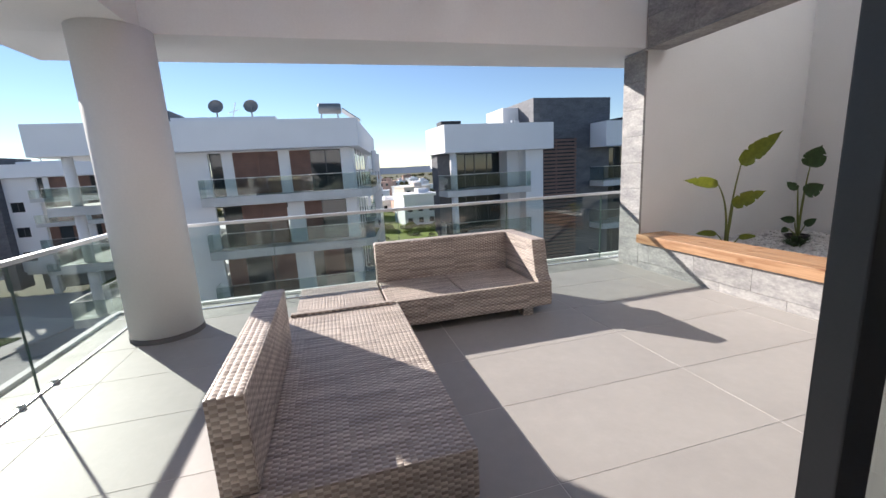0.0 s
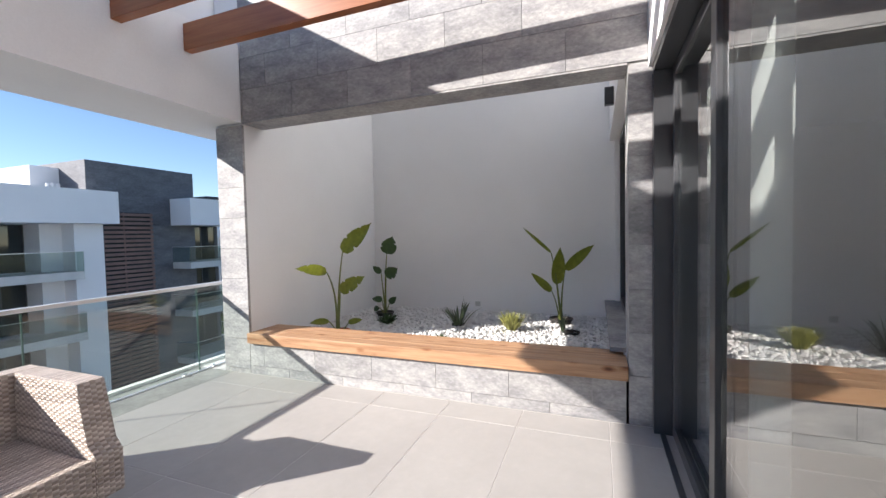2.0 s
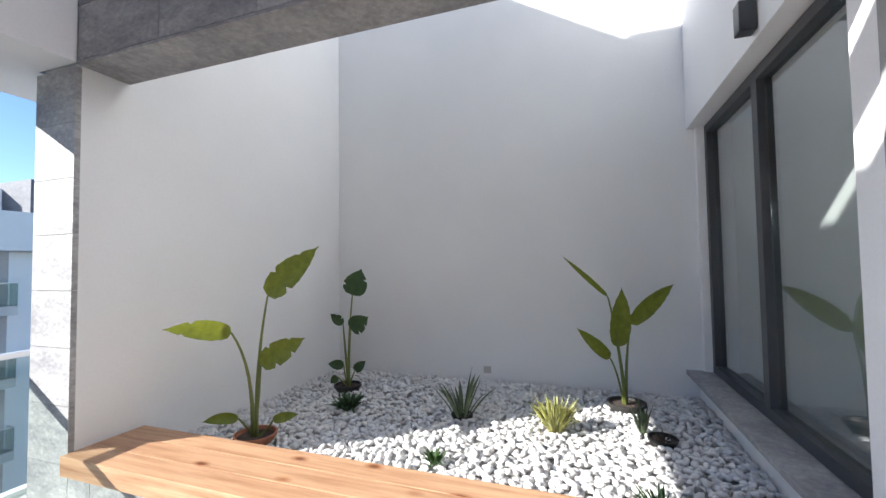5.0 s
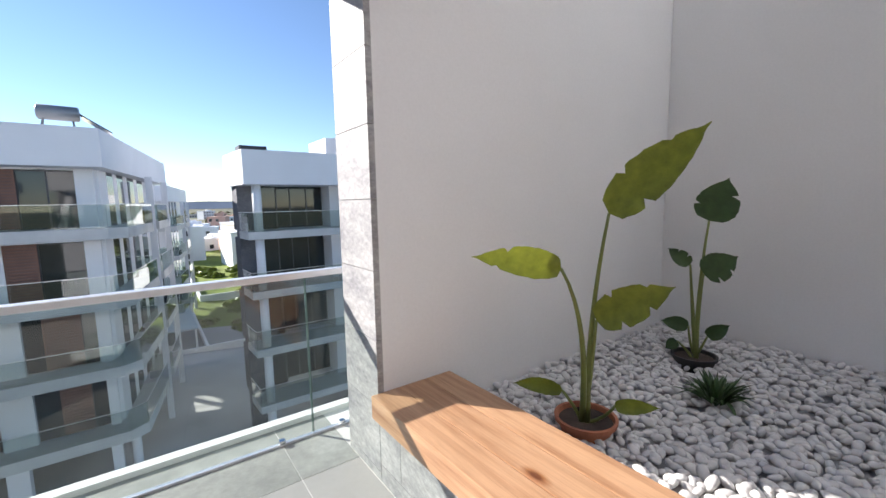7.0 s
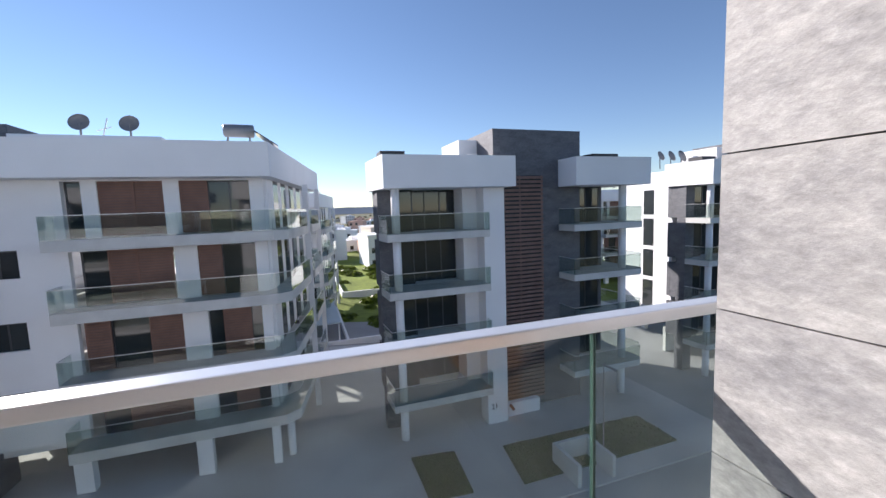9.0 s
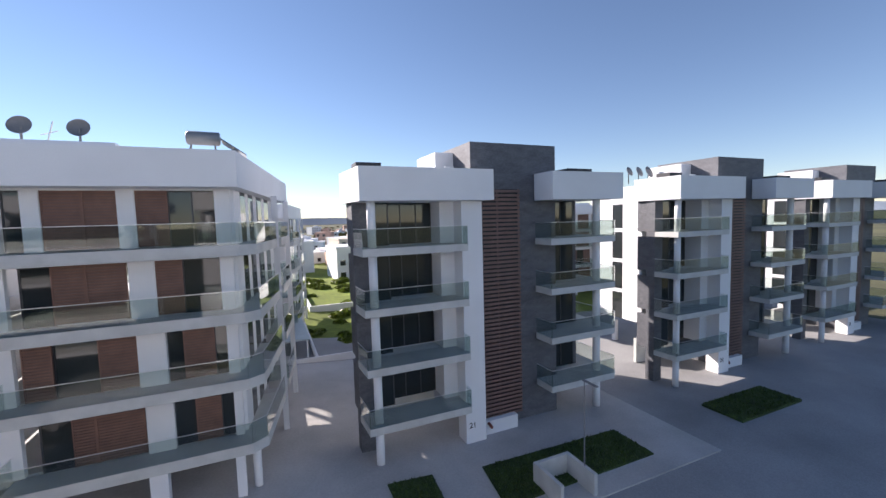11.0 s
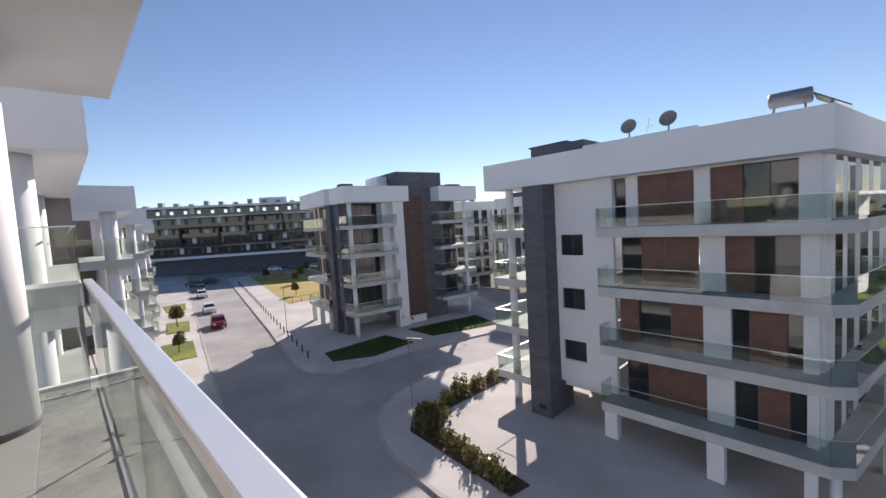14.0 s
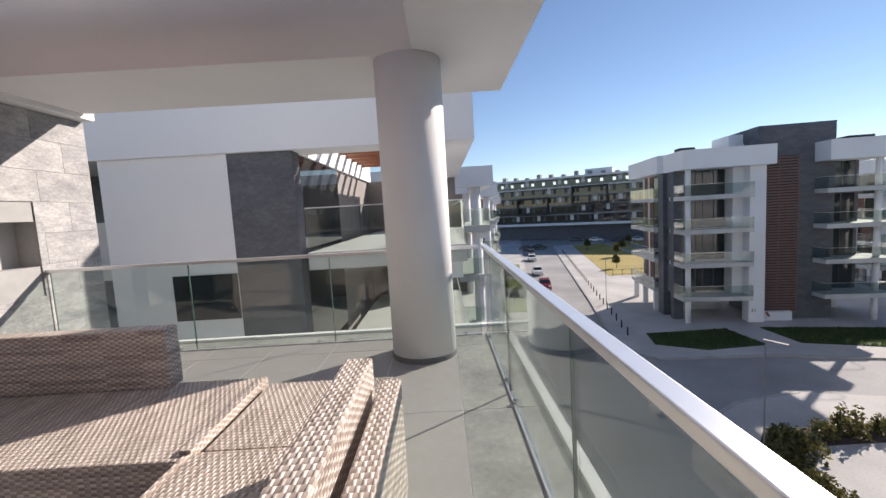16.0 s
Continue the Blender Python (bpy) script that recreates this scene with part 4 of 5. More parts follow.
sheet("pavement_c", PAVING, [(-120, 39.0), (-47.5, 23.9), (-33, 20.6), (-29.5, 20.2), (-27.0, 21.8), (-26.5, 30), (-22.6, 46), (-50, 60), (-120, 60)], G - 0.116, G - 0.01, "paved forecourt on the far side of the road")
sheet("pavement_row", PAVING, [(-160, 8), (3, 8), (3, 9.5), (-25, 12.6), (-48, 16.6), (-106, 26.9), (-160, 37)], G - 0.114, G - 0.02, "pavement along the row of blocks")
for nm, pts in (("kerb_a", [(-20.4, 27), (-19.6, 22.6), (-18.3, 20.4), (-16.0, 18.5), (-13.2, 17.6), (-9, 17.2), (1.5, 18.5), (5.0, 20)]), ("kerb_c", [(-120, 39.0), (-47.5, 23.9), (-33, 20.6), (-29.5, 20.2), (-27.0, 21.8), (-26.5, 30), (-22.6, 46)]), ("kerb_row", [(3, 9.5), (-25, 12.6), (-48, 16.6), (-106, 26.9), (-160, 37)])):
    bm = bmesh.new()
    for (x0, y0), (x1, y1) in zip(pts, pts[1:]):
        d = Vector((x1 - x0, y1 - y0))
        nr = Vector((-d.y, d.x)).normalized() * 0.12
        prism(bm, [(x0 - nr.x, y0 - nr.y), (x1 - nr.x, y1 - nr.y), (x1 + nr.x, y1 + nr.y), (x0 + nr.x, y0 + nr.y)], G - 0.13, G + 0.02)
    settle(bm)
    tagged(part(nm, bm, KERB), "concrete kerb", "", "", "structure")
LAWNS = [[(-33.1, 23.9), (-30.2, 23.2), (-28.2, 26.5), (-28.6, 31.6), (-33.2, 31.4)], [(-33.0, 34.5), (-28.6, 34.5), (-25.8, 42.3), (-31.0, 44.2)],
         [(9.6, 21.8), (11.8, 21.8), (12.1, 25.3), (9.6, 25.3)], [(14.5, 21.6), (24.6, 21.6), (24.6, 24.6), (15.0, 24.9)],
         [(-52, 13.2), (-44, 12.2), (-43.6, 15.0), (-51.4, 16.2)], [(-66, 16.0), (-58, 14.6), (-57.6, 17.2), (-65, 18.6)], [(-84, 18.4), (-76, 17.6), (-76, 20.4), (-84, 21.8)], [(33, 21.6), (40, 21.6), (40, 24.4), (33, 24.4)]]
for i, poly in enumerate(LAWNS):
    sheet("lawn_%d" % (i + 1), LAWN if i not in (4, 5, 6) else MEADOW, poly, G - 0.11, G + 0.05, "small patch of clipped grass")
sheet("park_grass", DRY, [(-64, 33.2), (-118, 44.5), (-122, 70), (-64, 62)], G - 0.2, G + 0.01, "dry yellow grass of a small park")
sheet("park_path", KERB, [(-66, 46), (-118, 54), (-118, 55.6), (-66, 47.4)], G, G + 0.025, "pale path across the park")
sheet("meadow", MEADOW, [(-30, 48.6), (75, 48.4), (90, 190), (-30, 190)], -11.78, G - 0.35, "rough spring meadow")
for nm, q in (("garden_wall", (5.5, 14.0, 46.5, 46.75)), ("garden_wall", (8.4, 8.65, 46.76, 64.0)), ("garden_wall", (10.5, 34.0, 72.0, 72.3)), ("garden_wall", (10.2, 10.5, 72.0, 96.0))):
    ob = boxes(nm, WHITE_B, None, (*q, G - 2.2, G - 0.7))
    tagged(ob, "low white garden wall beside rough grass", "garden wall", "low garden walls")
shed = thing("carport", "low carport with pale blue sheet roof behind the white block", "carport")
boxes("roof", surface("pale_blue_sheet", (0.42, 0.5, 0.54), 0.4, 0.06, 1, 20, 0.05), shed, (3.6, 8.0, 48.0, 60.0, -10.3, -10.15))
for x in (3.8, 7.7):
    for y in (48.3, 59.5):
        boxes("post", WHITE_B, shed, (x, x + 0.15, y, y + 0.15, -12.6, -10.3))


# ---- planter ----
random.seed(7)


def pebble_mesh(k):
    bm = bmesh.new()
    bmesh.ops.create_icosphere(bm, subdivisions=2, radius=1)
    for v in bm.verts:
        n = noise.noise(v.co * 0.9 + Vector((k * 7.3, 2, k)))
        v.co *= 1 + 0.22 * n
        v.co.z *= 0.62
        v.co.y *= 0.78
    return mesh_of("pebble", bm, PEBBLE, True)


PEBS = [pebble_mesh(k) for k in range(6)]
bed = thing("pebble_bed", "bed of loose white marble pebbles filling the planter", "pebbles")
boxes("bed_base", surface("crushed_marble", (0.42, 0.41, 0.40), 0.9, 0.2, 10, 90, 0.5), bed, (5.905, 8.795, 0.865, 5.075, 0.0, 0.278))
near, verts, faces = 0, [], []
base = []
for me in PEBS:
    base.append(([v.co.copy() for v in me.vertices], [tuple(p.vertices) for p in me.polygons]))
gx = 6.0
while gx < 8.77:
    gy = 0.90
    while gy < 5.05:
        x, y = gx + random.uniform(-0.02, 0.02), gy + random.uniform(-0.02, 0.02)
        r = random.uniform(0.021, 0.035)
        z = 0.285 + random.uniform(0.0, 0.035)
        m = pose(x, y, z, random.uniform(-28, 28), random.uniform(-28, 28), random.uniform(0, 360)) @ Matrix.Diagonal((r * 1.25, r, r, 1))
        k = random.randrange(6)
        gy += 0.045
        if 6.18 < gx < 6.6 and 1.6 < y < 4.6 and near < 300:
            near += 1
            ob = new("pebble", PEBS[k])
            ob.parent = bed
            ob.matrix_basis = m
            continue
        o = len(verts)
        verts.extend([(m @ c).to_tuple() for c in base[k][0]])
        faces.extend([tuple(i + o for i in f) for f in base[k][1]])
    gx += 0.047
me = bpy.data.meshes.new("pebble_rest")
me.from_pydata(verts, [], faces)
me.materials.append(PEBBLE)
for p in me.polygons:
    p.use_smooth = True
rest = new("pebble_rest", me)
rest.parent = bed
tagged(rest, kind="stuff")
for x, y, r in ((6.9, 1.35, 0.06), (6.6, 1.2, 0.05), (6.75, 1.05, 0.055), (6.45, 1.12, 0.05), (7.3, 1.3, 0.05)):
    ob = new("dark_pebble", PEBS[2].copy())
    ob.data.materials[0] = PLINTH
    ob.parent = bed
    ob.matrix_basis = pose(x, y, 0.295, 5, 8, 40) @ Matrix.Diagonal((r * 1.3, r, r, 1))


def pot(parent, x, y, r, h, material):
    bm = bmesh.new()
    lathe(bm, x, y, [(r * 0.75, 0.25), (r * 0.97, 0.25 + h * 0.8), (r * 1.06, 0.25 + h * 0.82), (r * 1.08, 0.25 + h), (r * 0.97, 0.25 + h), (r * 0.93, 0.25 + h * 0.8)], 28)
    p = part("pot", bm, material, parent)
    bm = bmesh.new()
    lathe(bm, x, y, [(r * 0.9, 0.25 + h * 0.7), (r * 0.92, 0.25 + h * 0.81)], 20)
    part("soil", bm, SOIL, p)


def blade(bm, base_p, tip_p, width, droop=0.0, fold=0.35, tears=0, side=Vector((0, 0, 1)), n=22):
    """A leaf from base to tip: broad, folded along the midrib, with an uneven, torn margin."""
    p0, p1 = Vector(base_p), Vector(tip_p)
    ax = (p1 - p0)
    L = ax.length
    d = ax.normalized()
    w = d.cross(Vector((-0.9, -0.4, 0.15)) if side is None else side)
    if w.length < 0.1:
        w = d.cross(Vector((1, 0, 0)))
    w.normalize()
    up = w.cross(d).normalized()
    rows = []
    for i in range(n + 1):
        t = i / n
        c = p0 + ax * t + Vector((0, 0, -droop * L * (t * t))) + Vector((0, 0, droop * L * 0.25 * math.sin(t * 3.14)))
        ww = width * (max(0.02, math.sin(min(1, t * 1.02 + 0.04) ** 0.75 * 3.1416)) ** 0.7 if 0 < t < 1 else 0.02)
        a, b = ww * (1 + random.uniform(-0.03, 0.03)), ww * (1 + random.uniform(-0.03, 0.03))
        if tears and i % 9 == 7 and random.random() < tears:
            a *= 0.72
        if tears and i % 8 == 6 and random.random() < tears:
            b *= 0.6
        wave = 0.06 * width * math.sin(i * 2.1)
        rows.append((bm.verts.new(c - w * a + up * (a * fold + wave)), bm.verts.new(c - w * a * 0.5 + up * a * fold * 0.4), bm.verts.new(c), bm.verts.new(c + w * b * 0.5 + up * b * fold * 0.4), bm.verts.new(c + w * b + up * (b * fold - wave))))
    for r, s in zip(rows, rows[1:]):
        for k in range(4):
            bm.faces.new((r[k], r[k + 1], s[k + 1], s[k]))


def stalk(parent, pts, r0, r1):
    bm = bmesh.new()
    P = [Vector(p) for p in pts]
    fine = []
    for i in range(9):
        t = i / 8
        if len(P) == 3:
            fine.append(P[0] * (1 - t) ** 2 + P[1] * 2 * t * (1 - t) + P[2] * t * t)
        else:
            fine.append(P[0].lerp(P[1], t))
    tube(bm, fine, [r0 + (r1 - r0) * i / 8 for i in range(9)], 8)
    part("stem", bm, STEM, parent, smooth=True)


def broadleaf(label, x, y, leaves, mat_leaf, pot_mat, pot_r):
    plant = thing("potted_plant", label, "plant", "plants in the planter")
    pot(plant, x, y, pot_r, 0.13, pot_mat)
    for mid, lb, lt, width, droop, tears in leaves:
        foot = (x + (lb[0] - x) * 0.08 + random.uniform(-0.015, 0.015), y + (lb[1] - y) * 0.08 + random.uniform(-0.015, 0.015), 0.34)
        stalk(plant, (foot, mid, lb), 0.018 if lb[2] > 0.8 else 0.011, 0.007)
        bm = bmesh.new()
        blade(bm, lb, lt, width, droop, 0.3, tears, None)
        part("leaf", bm, mat_leaf, plant, smooth=True)
    return plant


broadleaf("tall broad-leaved plant with torn yellow-green leaves in a terracotta pot", 6.614, 4.403, [
    ((6.495, 4.303, 0.942), (6.330, 4.356, 1.206), (5.948, 4.535, 1.306), 0.069, 0.06, 0.5),
    ((6.598, 4.397, 0.919), (6.649, 4.323, 1.448), (6.802, 3.953, 1.855), 0.109, 0.03, 0.5),
    ((6.612, 4.373, 0.639), (6.610, 4.352, 0.910), (6.745, 4.040, 1.134), 0.095, 0.05, 0.6),
    ((6.571, 4.417, 0.414), (6.528, 4.488, 0.513), (6.434, 4.756, 0.513), 0.044, 0.1, 0),
    ((6.640, 4.305, 0.395), (6.633, 4.253, 0.487), (6.705, 4.067, 0.540), 0.039, 0.05, 0)], LEAF, TERRACOTTA, 0.15)
broadleaf("dark green broad-leaved plant with round torn leaves in a pot", 7.963, 4.426, [
    ((7.988, 4.440, 0.842), (8.026, 4.401, 1.350), (8.068, 4.308, 1.645), 0.134, 0.0, 0.5),
    ((7.982, 4.430, 0.626), (7.993, 4.404, 0.973), (8.075, 4.228, 1.109), 0.107, 0.0, 0.5),
    ((7.963, 4.456, 0.733), (7.961, 4.481, 1.035), (7.929, 4.626, 1.147), 0.054, 0.0, 0.7),
    ((7.955, 4.464, 0.463), (7.959, 4.470, 0.581), (7.902, 4.643, 0.607), 0.054, 0.05, 0),
    ((7.987, 4.397, 0.412), (8.002, 4.360, 0.521), (8.029, 4.237, 0.634), 0.054, 0.02, 0),
    ((7.943, 4.462, 0.410), (7.922, 4.529, 0.461), (7.876, 4.590, 0.405), 0.043, 0.1, 0)], LEAF_DARK, BLACKPOT, 0.14)
broadleaf("young broad-leaved plant with upright rolled leaves in a black pot", 8.205, 1.595, [
    ((8.212, 1.653, 1.026), (8.208, 1.729, 1.352), (8.067, 2.136, 1.750), 0.027, 0.0, 0),
    ((8.218, 1.629, 0.783), (8.208, 1.658, 0.880), (8.250, 1.600, 1.442), 0.103, 0.0, 0),
    ((8.230, 1.593, 0.785), (8.265, 1.535, 1.091), (8.454, 1.119, 1.496), 0.079, 0.05, 0),
    ((8.201, 1.659, 0.660), (8.179, 1.726, 0.780), (8.061, 2.018, 1.062), 0.060, -0.02, 0)], LEAF, BLACKPOT, 0.16)


def spikes(label, x, y, n, h, spread, width, material, pot_r=0.0, z=0.30, name="succulent"):
    plant = thing(name, label, "plant", "plants in the planter")
    if pot_r:
        pot(plant, x, y, pot_r, 0.1, BLACKPOT)
    bm = bmesh.new()
    for i in range(n):
        a = random.uniform(0, 6.283)
        s = random.uniform(0.25, 1.0) * spread
        hh = h * random.uniform(0.55, 1.0)
        x0, y0 = x + math.cos(a) * s * 0.18, y + math.sin(a) * s * 0.18
        blade(bm, (x0, y0, z), (x + math.cos(a) * s, y + math.sin(a) * s, z + hh), width * random.uniform(0.7, 1.1), random.uniform(0.0, 0.35) * s / max(hh, 0.05), 0.5, 0, Vector((0, 0, 1)) if s > 0.05 else Vector((1, 0, 0)), 6)
    part("leaves", bm, material, plant)
    return plant


spikes("grey-green aloe with long arching leaves among white pebbles", 7.557, 2.994, 22, 0.473, 0.378, 0.019, LEAF_GREY, 0.09)
spikes("yellow variegated spiky clump among white pebbles", 7.490, 2.192, 190, 0.327, 0.240, 0.012, LEAF_YELLOW)
spikes("dark green tuft of strap leaves beside the potted plant", 7.451, 4.097, 80, 0.201, 0.241, 0.014, LEAF_DARK, name="grass_tuft")
spikes("small reddish green succulent among white pebbles", 6.712, 2.942, 40, 0.118, 0.108, 0.014, LEAF_DARK)
spikes("dark green grass tuft against the timber seat", 6.52, 1.58, 90, 0.148, 0.194, 0.009, LEAF_DARK, name="grass_tuft")
spikes("small grey aloe beside the black pot", 7.655, 1.527, 9, 0.290, 0.145, 0.020, LEAF_GREY)
spikes("dry brown plant in a small black pot", 7.523, 1.408, 26, 0.113, 0.101, 0.007, TREE_BARK, 0.10)


# ---- street things ----
def car(label, color, x, y, turn):
    c = thing("car", label, "car", "cars in the street", pose(x, y, G - 0.12, 0, 0, turn))
    paint = surface("car_paint_" + color[0], color[1], 0.25, 0.03, 2, 30, 0.0)
    bm = bmesh.new()
    prof = [(-2.1, 0.3), (2.1, 0.3), (2.15, 0.65), (1.9, 0.85), (0.95, 0.95), (0.35, 1.42), (-1.2, 1.45), (-1.85, 1.0), (-2.12, 0.9)]
    a = [bm.verts.new((px, -0.85 + (0.12 if pz > 1.2 else 0), pz)) for px, pz in prof]
    b = [bm.verts.new((px, 0.85 - (0.12 if pz > 1.2 else 0), pz)) for px, pz in prof]
    bm.faces.new(a)
    bm.faces.new(b[::-1])
    for i in range(len(prof)):
        bm.faces.new((a[i], b[i], b[(i + 1) % len(prof)], a[(i + 1) % len(prof)]))
    bevel(bm, 0.05)
    body = part("body", bm, paint, c)
    for s in (-1, 1):
        bm = bmesh.new()
        v = [bm.verts.new(q) for q in ((-1.55, s * 0.85, 1.0), (0.75, s * 0.865, 1.0), (0.3, s * 0.765, 1.36), (-1.15, s * 0.765, 1.38))]
        bm.faces.new(v)
        part("side_glass", bm, GLASS_DARK, body)
    for x0, x1, z0, z1, nm in ((0.98, 0.42, 0.99, 1.38, "windscreen"), (-1.88, -1.3, 1.05, 1.4, "rear_window")):
        bm = bmesh.new()
        o = 0.03 if x0 > 0 else -0.03
        bm.faces.new([bm.verts.new(q) for q in ((x0 + o, -0.68, z0), (x0 + o, 0.68, z0), (x1 + o, 0.62, z1), (x1 + o, -0.62, z1))])
        part(nm, bm, GLASS_DARK, body)
    for wx in (-1.3, 1.3):
        for s in (-1, 1):
            bm = bmesh.new()
            tube(bm, [(wx, s * 0.72, 0.32), (wx, s * 0.9, 0.32)], [0.32, 0.32], 16)
            w = part("wheel", bm, BLACKPOT, c)
            bm = bmesh.new()
            tube(bm, [(wx, s * 0.89, 0.32), (wx, s * 0.915, 0.32)], [0.2, 0.2], 12)
            part("rim", bm, CHROME, w)
    for s in (-0.6, 0.6):
        boxes("headlight", WHITE_B, c, (2.06, 2.16, s - 0.16, s + 0.16, 0.62, 0.76))
    return c


TURN = -10.5
red = car("dark red car parked at the kerb", ("red", (0.22, 0.015, 0.02)), -57.5, 20.6, TURN)
white = car("white car parked at the kerb", ("white", (0.75, 0.75, 0.75)), -70.5, 22.6, TURN)
copy_thing(white, pose(-90.0, 26.0, G - 0.12, 0, 0, TURN))
grey = car("dark grey car parked at the kerb", ("grey", (0.08, 0.085, 0.09)), -101.0, 28.2, TURN)
copy_thing(grey, pose(-112.0, 29.5, G - 0.12, 0, 0, 60))
copy_thing(grey, pose(-114.0, 33.5, G - 0.12, 0, 0, 60))
for i in range(6):
    copy_thing(white if i % 2 else grey, pose(-131 + i * 3.4, 50 + i * 5.4, G - 0.12, 0, 0, 60))


def bush_mesh(k, n, rx, rz, leaf=0.09):
    rnd = random.Random(k)
    verts_b, faces_b = [], []
    for i in range(n):
        a, e = rnd.uniform(0, 6.283), rnd.uniform(0, 1)
        lump = 0.75 + 0.35 * math.sin(3 * a + k) * math.cos(2 * a - k)
        r = rx * lump * math.sqrt(rnd.uniform(0.1, 1)) * math.sqrt(1 - (e * 0.9) ** 2)
        c = Vector((math.cos(a) * r, math.sin(a) * r, e * rz * lump))
        u = Vector((rnd.uniform(-1, 1), rnd.uniform(-1, 1), rnd.uniform(-0.6, 1))).normalized()
        v = u.cross(Vector((rnd.uniform(-1, 1), rnd.uniform(-1, 1), 0.3))).normalized()
        s = leaf * rnd.uniform(0.6, 1.3)
        o = len(verts_b)
        verts_b += [(c - u * s).to_tuple(), (c + v * s * 0.5).to_tuple(), (c + u * s).to_tuple(), (c - v * s * 0.5).to_tuple()]
        faces_b.append((o, o + 1, o + 2, o + 3))
    mesh = bpy.data.meshes.new("foliage")
    mesh.from_pydata(verts_b, [], faces_b)
    mesh.materials.append(SHRUB)
    return mesh


BUSHES = [bush_mesh(k, 420, 0.95, 1.0, 0.12) for k in range(4)]
sheet("hedge_bed_1", SOIL, [(-16.6, 31), (-16.4, 21.6), (-14.6, 19.9), (-6.6, 19.2), (-6.4, 20.4), (-13.8, 21.4), (-14.9, 22.6), (-14.9, 31)], G - 0.1, G + 0.06, "planting bed with dark soil")
line = [(-15.7, 30.5), (-15.7, 28.8), (-15.8, 27.2), (-15.7, 25.6), (-15.6, 24.0), (-15.5, 22.6), (-14.8, 21.3), (-13.6, 20.7), (-12.3, 20.5), (-11.0, 20.3), (-9.8, 20.1), (-8.6, 20.0), (-7.4, 19.8), (-14.4, 21.9), (-15.9, 21.8)]
for i, (x, y) in enumerate(line):
    ob = new("shrub", BUSHES[i % 4])
    s = random.uniform(0.65, 1.15)
    ob.matrix_world = pose(x + random.uniform(-0.2, 0.2), y + random.uniform(-0.2, 0.2), G + 0.05, 0, 0, random.uniform(0, 360)) @ Matrix.Diagonal((s, s, s * random.uniform(0.8, 1.3), 1))
    tagged(ob, "loose green and bronze shrub in a planting bed", "shrub", "shrubs along the forecourt")


def tree(x, y, z, h, k):
    t = thing("tree", "small round-headed green tree with a thin trunk", "tree", "trees about the estate", pose(x, y, z))
    bm = bmesh.new()
    tube(bm, [(0, 0, 0), (0.05, 0.03, h * 0.25), (0, 0, h * 0.55)], [0.05 * h * 0.5, 0.04 * h * 0.5, 0.02 * h * 0.5], 8)
    for a in (0.4, 2.3, 4.4):
        tube(bm, [(0, 0, h * 0.42), (math.cos(a) * h * 0.16, math.sin(a) * h * 0.16, h * 0.7)], [0.012 * h, 0.005 * h], 6)
    part("trunk", bm, TREE_BARK, t)
    cr = new("crown", bush_mesh(20 + k, 1500, h * 0.33, h * 0.55, 0.05 * h))
    cr.parent = t
    cr.location = (0, 0, h * 0.4)
    return t


T0 = [tree(-88, 45, G, 3.2, 0), tree(-72, 38, G, 2.6, 1), tree(-47, 14.0, G, 2.4, 2), tree(6, 118, -13.0, 7, 3), tree(22, 112, -13.0, 6, 4)]
rnd = random.Random(3)
for x, y in ((-97, 50), (-104, 44), (-80, 52), (-62, 16.6), (-110, 58), (-75, 57)):
    copy_thing(T0[0], pose(x, y, G, 0, 0, rnd.uniform(0, 360)))
for i in range(46):
    x, y = rnd.uniform(-40, 75), rnd.uniform(112, 330)
    if 6 < x < 24 and y < 112:
        continue
    o = copy_thing(T0[3 + i % 2], pose(x, y, -13.3, 0, 0, rnd.uniform(0, 360)))
    o.scale = (1.2, 1.2, rnd.uniform(0.8, 1.2))

# lamp posts
def lamp_post(x, y, h, turn):
    lp = thing("street_lamp", "slim grey street lamp with a flat arm at the kerb", "street lamp", "street lamps", pose(x, y, G + fall(x), 0, 0, turn))
    bm = bmesh.new()
    tube(bm, [(0, 0, 0), (0, 0, h)], [0.04, 0.03], 10)
    part("pole", bm, DISH, lp)
    boxes("lamp_head", DISH, lp, (-0.9, 0.1, -0.07, 0.07, h, h + 0.06), bev=0.01)


lamp_post(-14.6, 20.2, 5.6, 205)
lamp_post(-45.0, 25.0, 5.6, 170)
lamp_post(19.0, 21.2, 5.6, 90)
for i in range(30):
    t = i / 29
    x, y = -33 - 70 * t, 21.5 + 14.9 * t
    bm = bmesh.new()
    lathe(bm, 0, 0, [(0.07, 0), (0.07, 0.75), (0.04, 0.8)], 8)
    ob = part("bollard", bm, DARKMETAL)
    ob.matrix_world = pose(x, y + 0.6, G)
    tagged(ob, "short dark metal bollard along the kerb", "bollard", "bollards along the road")
fence = thing("park_fence", "thin dark metal fence along the dry park grass", "fence")
for i in range(14):
    boxes("post", DARKMETAL, fence, (-63.5, -63.44, 33.6 + i * 1.6, 33.66 + i * 1.6, G, G + 1.1))
boxes("rail", DARKMETAL, fence, (-63.49, -63.45, 33.6, 54.5, G + 1.05, G + 1.1))
boxes("rail", DARKMETAL, fence, (-63.49, -63.45, 33.6, 54.5, G + 0.3, G + 0.34))
meter = thing("utility_enclosure", "low concrete utility enclosure on the lawn", "enclosure")
boxes("wall", CONCRETE, meter, (16.8, 17.0, 20.4, 22.6, G - 1.6, G - 0.4), (18.9, 19.1, 20.4, 22.6, G - 1.6, G - 0.4), (17.0, 18.9, 22.4, 22.6, G - 1.6, G - 0.4))

